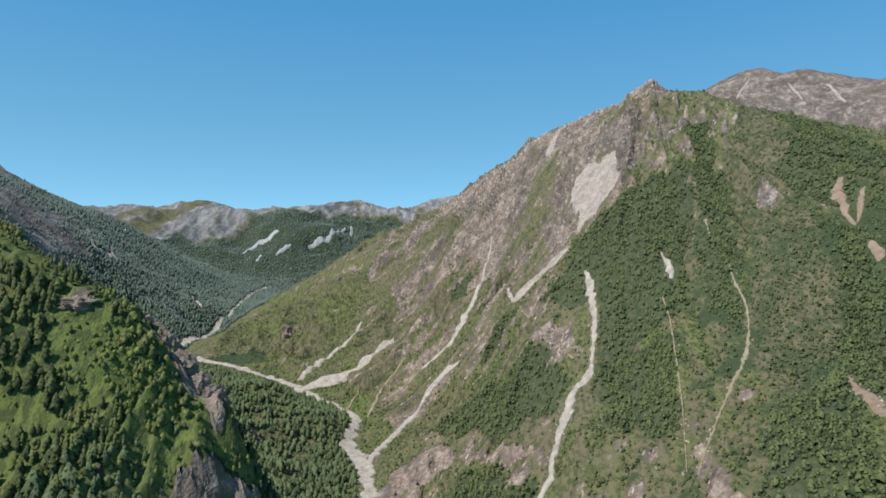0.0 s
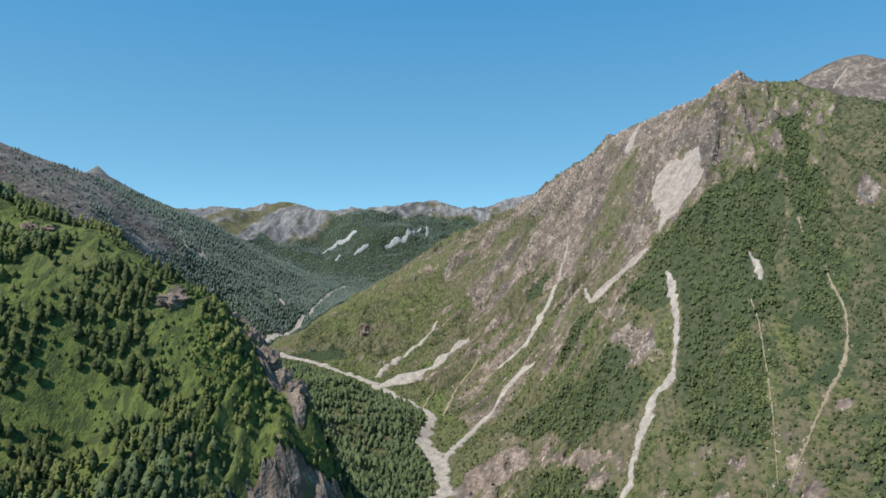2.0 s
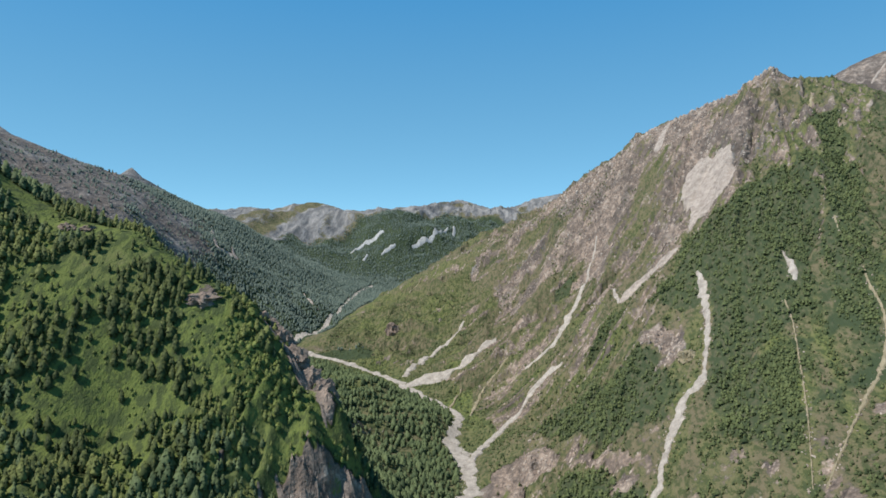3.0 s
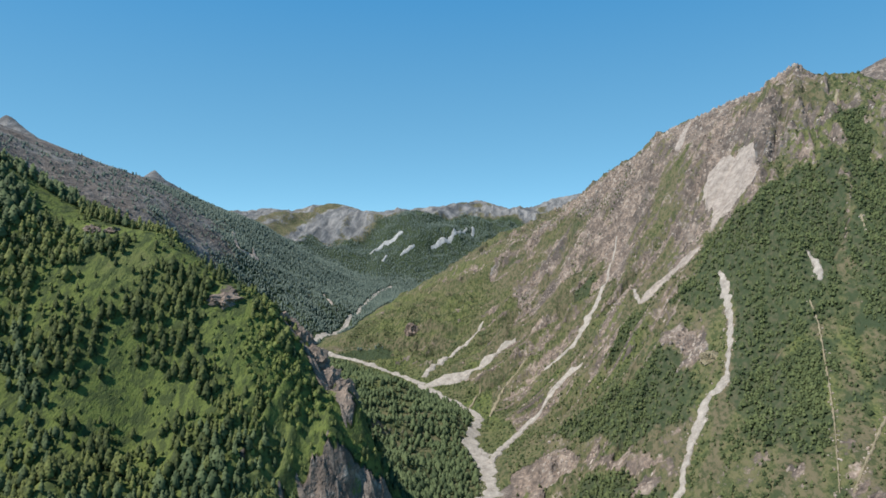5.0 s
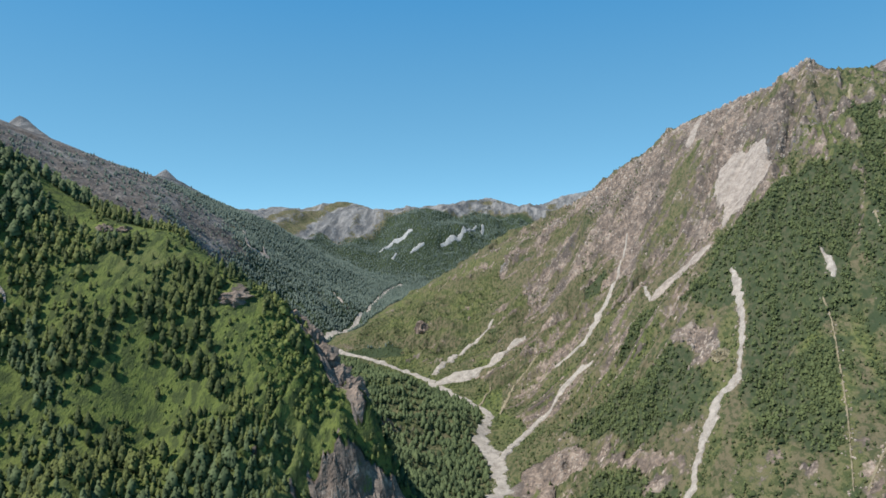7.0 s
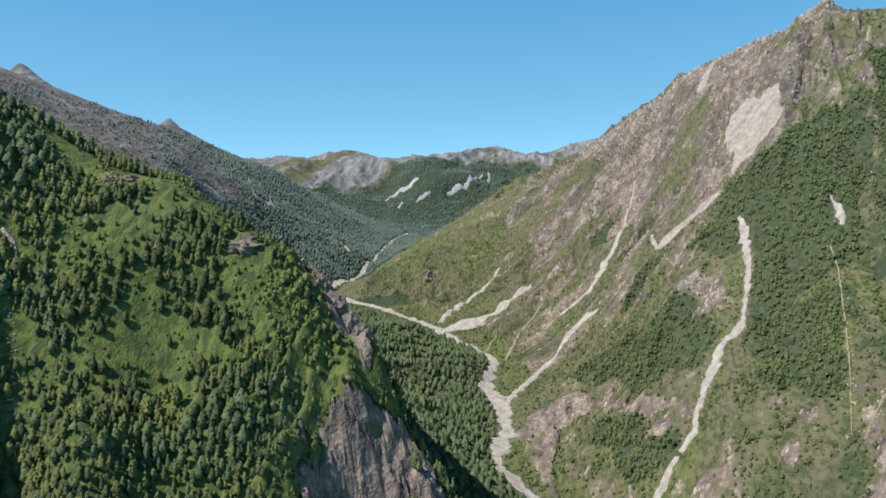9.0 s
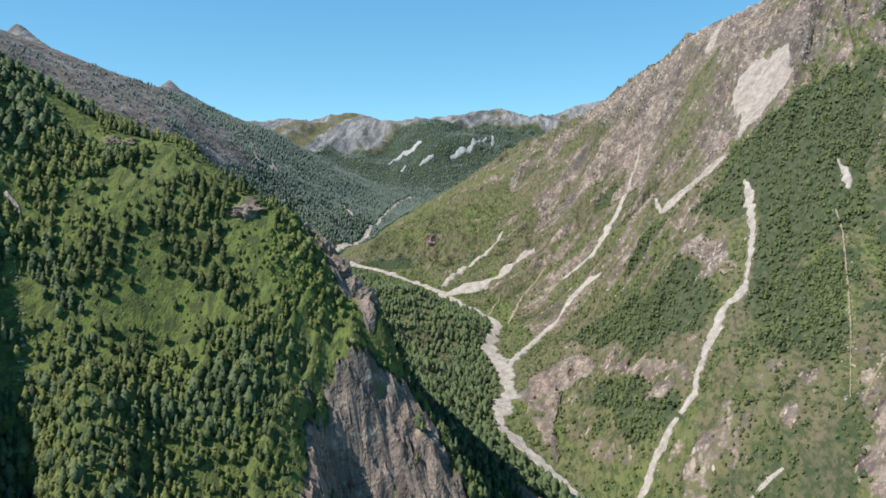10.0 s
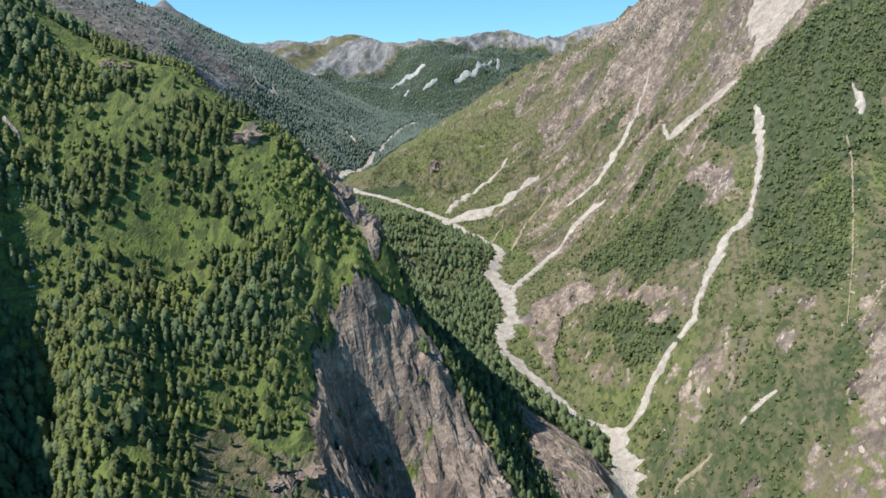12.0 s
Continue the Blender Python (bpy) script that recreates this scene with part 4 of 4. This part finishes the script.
models = [tree_model(k) for k in range(4)]
for n_, i in enumerate(single):
    k = n_ % 4
    place = pose(x[i], y[i], ground_at(x[i], y[i]) - 0.2, 0, 0, r.uniform(0, 360))
    s = tall[i] * 1.1
    if n_ < 4:
        models[k].scale = (s, s, s)
        models[k].matrix_basis = place @ Matrix.Diagonal((s, s, s, 1))
    else:
        c = copy_thing(models[k], place)
        c.scale = (s, s, s * r.uniform(0.9, 1.1))

# the gorge behind the hill and the left bank
x, y, p, r = scatter(-900, 60, 480, 1900, 7.2, 6)
reg, rk = at_grid(REG, x, y), at_grid(COVER[..., 0], x, y)
line = np.array(LINES["river"], float)
order = np.argsort(line[:, 1])
left_of = x < np.interp(y, line[order, 1], line[order, 0])
keep = ((reg == 0) | (reg == 1)) & left_of & (p < 0.7 + 0.6 * fbm(x, y, 40, 3, 405)) & ~bare(x, y) & (rk < 0.75) & (y > 500 + 0.2 * x) & ~inside("cliff", x, y, 4) & ~inside("slab", x, y, 4)
keep &= ~((reg == 1) & (y < 560)) & (near_line(LINES["hill_drop"], x, y)[0] > 14)
x, y = x[keep], y[keep]
forest("gorge_wood", "dense dark-green pine wood on the valley side", x, y, r.uniform(5.5, 14.5, len(x)), MID, NO_TRUNK, PINE, r)

# the wooded slopes of the rocky mountain
x, y, p, r = scatter(-700, 1000, 300, 2200, 4.8, 8)
reg, rk, zed = at_grid(REG, x, y), at_grid(COVER[..., 0], x, y), ground_at(x, y)
clump, broad = fbm(x, y, 45, 3, 411), fbm(x, y, 190, 3, 412)
falls = fbm(np.arctan2(y - 1750, x - 560) * 55, np.hypot(x - 560, y - 1750) / 190, 1.0, 3, 413)
wild = smooth(-0.25, 0.4, 0.8 * clump + 0.6 * broad + 1.1 * falls + 0.2 * smooth(250, 600, x))
thick = dense_wood(x, y)
dens = np.where(thick, 0.3 + 0.6 * wild, 0.1 + 0.5 * wild + 0.15 * smooth(-100, -250, x))
dead = inside("dead_wood", x, y, 30) | inside("dead_shoulder", x, y, 25)
dens = np.where(dead & ~thick, 0.18 + 0.4 * wild, dens)
dens = dens + 0.22 * smooth(230, 330, x) * smooth(1050, 900, y)
dens = dens * (1 - 0.97 * smooth(0.3, 0.55, rk)) * (1 - 0.85 * smooth(660, 760, zed))
dens = np.where(inside("crest_rock", x, y, 20) & ~thick | inside("landslide", x, y, 9), 0.4 * smooth(0.05, 0.35, 0.7 * clump + 0.5 * broad) * smooth(720, 600, zed) * ~inside("landslide", x, y, 9), dens)
keep = ((reg == 2) | ((reg == 0) & ~(x < np.interp(y, line[order, 1], line[order, 0])))) & (p < dens) & ~bare(x, y)
x, y, thick = x[keep], y[keep], thick[keep]
forest("slope_wood", "scattered green trees and bushes on the mountain slope", x, y, r.uniform(2.4, 5.2, len(x)) * r.uniform(0.8, 1.5, len(x)) * np.where(thick, 1.55, 1.0), BUSHES, NO_TRUNK, BUSH, r)

# the dark mountain and the far woods
x, y, p, r = scatter(-1700, -500, 1000, 3400, 7.8, 9)
reg, rk = at_grid(REG, x, y), at_grid(COVER[..., 0], x, y)
keep = ((reg == 4) | ((reg == 0) & (y > 1900) & (x < -450))) & (p < 0.07 + 0.88 * (1 - smooth(0.4, 0.65, rk))) & ~bare(x, y)
x, y = x[keep], y[keep]
forest("dark_wood", "dense dark conifer forest on the mountain side", x, y, r.uniform(7, 12, len(x)), FAR, NO_TRUNK, HAZE_LEAF, r)
x, y, p, r = scatter(-1700, 200, 2800, 4000, 9.5, 10)
reg, rk, zed = at_grid(REG, x, y), at_grid(COVER[..., 0], x, y), ground_at(x, y)
keep = ((reg == 5) | (reg == 0)) & (p < 0.9 * (1 - smooth(0.35, 0.65, rk)) * at_grid(COVER[..., 3], x, y)) & ~bare(x, y)
x, y = x[keep], y[keep]
forest("far_wood", "dark conifer forest on the far slopes", x, y, r.uniform(6.5, 11, len(x)), FAR, NO_TRUNK, HAZE_LEAF, r)


# ---- boulders, outcrops and river stones ----
def stone_shape(seed, squash, detail=3, jag=0.35):
    """A craggy block about 2 m across, sunk a little below its base."""
    bm = bmesh.new()
    bmesh.ops.create_icosphere(bm, subdivisions=detail, radius=1.0)
    for v in bm.verts:
        p = v.co.copy()
        n = noise.ridged_multi_fractal(p * 0.9 + Vector((seed * 3.1, 0, 0)), 1.0, 2.0, 4, 1.0, 2.0)
        v.co = p * (1 + jag * (n - 1.0)) + Vector((noise.noise(p * 2 + Vector((0, seed, 0))) * 0.15, 0, 0))
        v.co.z *= squash
    me = bpy.data.meshes.new("stone")
    bm.to_mesh(me)
    bm.free()
    return me


def crag(name, label, x, y, wide, tall, turn, seed, stone, sink=0.16):
    me = stone_shape(seed, 1.0, 4, 0.5)
    for v in me.vertices:  # beds of uneven reach, dipping to one side
        bed = math.floor((v.co.z + 0.5 * v.co.x) * 4.0)
        reach = 1 + 0.13 * noise.noise(Vector((bed * 1.7, seed * 2.3, 0.4))) + 0.3 * noise.noise(v.co * 2.2) + 0.14 * noise.noise(v.co * 5)
        v.co.x, v.co.y = v.co.x * reach, v.co.y * reach
        v.co.z += 0.22 * noise.noise(Vector((v.co.x * 2.4, v.co.y * 2.4, seed)))
    me.name = name
    me.materials.append(stone)
    o = new(name, me)
    o.matrix_basis = pose(x, y, float(ground_at(np.array(x), np.array(y))) - tall * sink, 0, 0, turn) @ Matrix.Diagonal((wide / 2, wide / 3, tall / 2, 1))
    return tagged(o, label, "rock")


def crag_material():
    m, t, b = nodes_of("crag_rock", 0.9)
    f = sums(t, "MULTIPLY_ADD", speck(t, 1.5, 5, 0.7), 0.6, sums(t, "MULTIPLY", speck(t, 5, 4, 0.6, (0.6, 0.6, 2.0)), 0.5))
    t.links.new(blend(t, step(t, f, 0.35, 0.75), ROCK_DARK, blend(t, 0.8, ROCK_GREY, ROCK_WARM)), b.inputs["Base Color"])
    bump = put(t, "ShaderNodeBump", Height=f, Strength=0.8, Distance=1.0)
    t.links.new(bump.outputs[0], b.inputs["Normal"])
    return m


CRAG = crag_material()
PINK = gravel_material("pink_rock", (0.15, 0.115, 0.095), (0.37, 0.29, 0.24))
crag("rock_outcrop", "grey layered rock outcrop on the grassy hill crest", -274, 477, 25.0, 13.0, 35, 1, PINK, 0.28)
crag("rock_outcrop", "grey layered rock outcrop on the grassy hill crest", -405, 484, 12.4, 9.0, 0, 2, PINK)
crag("rock_outcrop", "grey layered rock outcrop on the grassy hill crest", -389, 488, 13.4, 7.2, 40, 3, PINK)
for cx, cy, wide, tall, turn, seed in ((-236, 506, 20, 20, 20, 10), (-221, 503, 20, 22, 25, 11), (-206, 499, 20, 26, 20, 12), (-191, 493, 20, 28, 30, 13), (-176, 487, 20, 28, 25, 14)):
    crag("rock_outcrop", "dark brown rock face along the drop of the hill crest", cx, cy, wide, tall, turn, seed, CRAG)
crag("rock_pinnacle", "dark grey rock pinnacle on the green valley slope", -487, 1975, 44.0, 64.0, 0, 4, PINK)
crag("boulder", "large tan rounded boulder beside the scree chute", 221, 1042, 28.5, 28.0, 0, 5, STONES["tan"])
crag("boulder", "pale boulder in the green hollow of the slope", 75, 903, 7.3, 6.5, 0, 6, PINK)
crag("rock_outcrop", "pale broken rocks at the foot of the wooded hill", -162, 317, 17.5, 6.3, 15, 7, PINK)
crag("rock_outcrop", "pale broken rocks at the foot of the wooded hill", -177, 298, 12.4, 4.3, 30, 8, PINK)


def block_material():
    m, t, b = nodes_of("crag_blocks", 0.9)
    isle = t.nodes.new("ShaderNodeNewGeometry").outputs["Random Per Island"]
    hue = speck(t, 70, 3)
    tone = blend(t, step(t, hue, 0.35, 0.65), ROCK_GREY, ROCK_WARM)
    f = sums(t, "MULTIPLY_ADD", speck(t, 2.5, 4, 0.7), 0.7, isle)
    col = blend(t, step(t, f, 0.25, 0.6), blend(t, 0.5, tone, ROCK_DARK), tone)
    t.links.new(blend(t, step(t, f, 0.8, 1.4), col, ROCK_PALE), b.inputs["Base Color"])
    return m


BLOCK = block_material()
LUMPS = [stone_shape(k, 1.0, 1, 0.45) for k in range(5, 10)]


def strew(name, label, x, y, size, flat, sink, stone, r, category="stones", lie=None, long=1.0):
    """Many loose or bedded rocks, one object."""
    vs, fs, base = [], [], 0
    pick, turn, z = r.integers(0, len(LUMPS), len(x)), (r.uniform(0, 6.28, len(x)) if lie is None else lie + r.uniform(-0.35, 0.35, len(x))), ground_at(x, y)
    for k, lump in enumerate(LUMPS):
        m = pick == k
        sv = np.array([v.co for v in lump.vertices])
        sf = np.array([p_.vertices for p_ in lump.polygons])
        ca, sa, sz = np.cos(turn[m])[:, None], np.sin(turn[m])[:, None], size[m][:, None]
        tall = sz * r.uniform(flat * 0.6, flat * 1.4, m.sum())[:, None]
        px = (sv[None, :, 0] * ca * long - sv[None, :, 1] * sa * 0.7) * sz + x[m][:, None]
        py = (sv[None, :, 0] * sa * long + sv[None, :, 1] * ca * 0.7) * sz + y[m][:, None]
        pz = sv[None, :, 2] * tall + (z[m][:, None] if long == 1.0 else ground_at(px, py)) + sink * tall
        vs.append(np.stack([px, py, pz], -1).reshape(-1, 3))
        fs.append((sf[None] + (np.arange(m.sum()) * len(sv))[:, None, None] + base).reshape(-1, 3))
        base += m.sum() * len(sv)
    tagged(new(name, raw_mesh(name, np.concatenate(vs), np.concatenate(fs), [stone])), label, category, kind="stuff")
    print(name, len(x))


# crags that stand out of the rocky crest and face
x, y, p, r = scatter(-600, 620, 1000, 2350, 6.0, 31)
rk, reg = at_grid(COVER[..., 0], x, y), at_grid(REG, x, y)
top = near_line(LINES["rocky_crest"], x, y)[0]
keep = (reg == 2) & (p < 0.75 * smooth(0.45, 0.75, rk) + 0.35 * smooth(18, 6, top)) & ~bare(x, y)
x, y, top = x[keep], y[keep], top[keep]
strew("crest_crags", "jagged pinkish-grey rocks on the mountain face", x, y, r.uniform(0.9, 2.8, len(x)) * r.uniform(0.5, 1.6, len(x)) * (1 + 0.6 * smooth(40, 5, top)), 1.4, -0.2, BLOCK, r, "rocks")
# broken rock on the cliff and the slab over the gorge
x, y, p, r = scatter(-240, 60, 270, 640, 4.0, 32)
rk = at_grid(COVER[..., 0], x, y)
keep = (p < 0.45 * smooth(0.6, 0.9, rk)) & ~bare(x, y)
x, y = x[keep], y[keep]
strew("cliff_rocks", "brown broken rocks on the cliff over the gorge", x, y, r.uniform(1.2, 3.6, len(x)), 0.8, -0.3, CRAG, r, "rocks", np.full(len(x), -0.7), 2.4)
# outcrops low on the wooded slope
x, y, p, r = scatter(-100, 500, 420, 1300, 6.0, 33)
rk, reg = at_grid(COVER[..., 0], x, y), at_grid(REG, x, y)
keep = (reg == 2) & (p < 0.5 * smooth(0.5, 0.8, rk)) & ~bare(x, y)
x, y = x[keep], y[keep]
strew("slope_rocks", "grey and tan rocks showing through the slope", x, y, r.uniform(0.6, 2.6, len(x)), 0.9, -0.35, BLOCK, r, "rocks", np.arctan2(y - 1750, x - 560), 1.8)
# stones of the side gully
x, y, p, r = scatter(-460, -200, 220, 420, 2.6, 36)
d, along = near_line(LINES["side_gully"], x, y)
keep = (d < 2.2 + 2.5 * fbm(x, y, 14, 2, 403)) & (p < 0.75)
x, y = x[keep], y[keep]
strew("gully_stones", "grey stones lying in the shady side gully", x, y, r.uniform(0.4, 1.5, len(x)), 0.7, 0.2, STONES["slide"], r)
# rubble on the landslide
x, y, p, r = scatter(300, 470, 1380, 1640, 5.0, 34)
keep = bare(x, y) & (p < 0.75)
x, y = x[keep], y[keep]
strew("slide_rubble", "grey rubble lying on the landslide", x, y, r.uniform(0.4, 1.9, len(x)), 0.8, 1.2, STONES["slide"], r)
# loose blocks on the scree chutes
x, y, p, r = scatter(-420, 480, 560, 1950, 4.0, 37)
keep = bare(x, y) & (at_grid(REG, x, y) == 2) & ~inside("landslide", x, y, 9) & (p < 0.45)
x, y = x[keep], y[keep]
strew("scree_blocks", "pale and grey blocks strewn down the scree chutes", x, y, r.uniform(0.4, 1.7, len(x)) * r.uniform(0.5, 1.3, len(x)), 0.8, 0.35, BLOCK, r)
# boulders of the river bed
x, y, p, r = scatter(-260, 120, 380, 1500, 3.2, 12)
d, along = near_line(river_path, x, y)
half = np.interp(along * (len(river_path) - 1), np.arange(len(river_path)), [w for _, _, w in river_path]) * 0.5
keep = (d < half * 0.9) & (p < 0.5)
x, y = x[keep], y[keep]
strew("river_stones", "pale boulders strewn over the gravel river bed", x, y, r.uniform(0.35, 1.3, len(x)) * r.uniform(0.5, 1.2, len(x)), 0.7, 0.6, STONES["gravel"], r)
# low bushes of the hill meadows
x, y, p, r = scatter(-480, -100, 230, 540, 3.4, 35)
rk, reg = at_grid(COVER[..., 0], x, y), at_grid(REG, x, y)
leafy = smooth(-290, -220, x + 20 * fbm(x, y, 30, 2, 404)) * smooth(230, 275, ground_at(x, y))
keep = (reg == 1) & (p < (0.45 + 0.35 * leafy) * smooth(-0.15 - 0.3 * leafy, 0.35, fbm(x, y, 20, 3, 402))) & (rk < 0.5) & ~bare(x, y)
x, y, leafy = x[keep], y[keep], leafy[keep]
forest("meadow_bushes", "low green bushes scattered over the hill meadow", x, y, r.uniform(0.9, 2.6, len(x)) * (1 + 1.1 * leafy), [crown_shape(9, s, sl, 0.0, 1.5) for s, sl in ((41, 0.5), (42, 0.42), (43, 0.6))], NO_TRUNK, SPRAY, r)
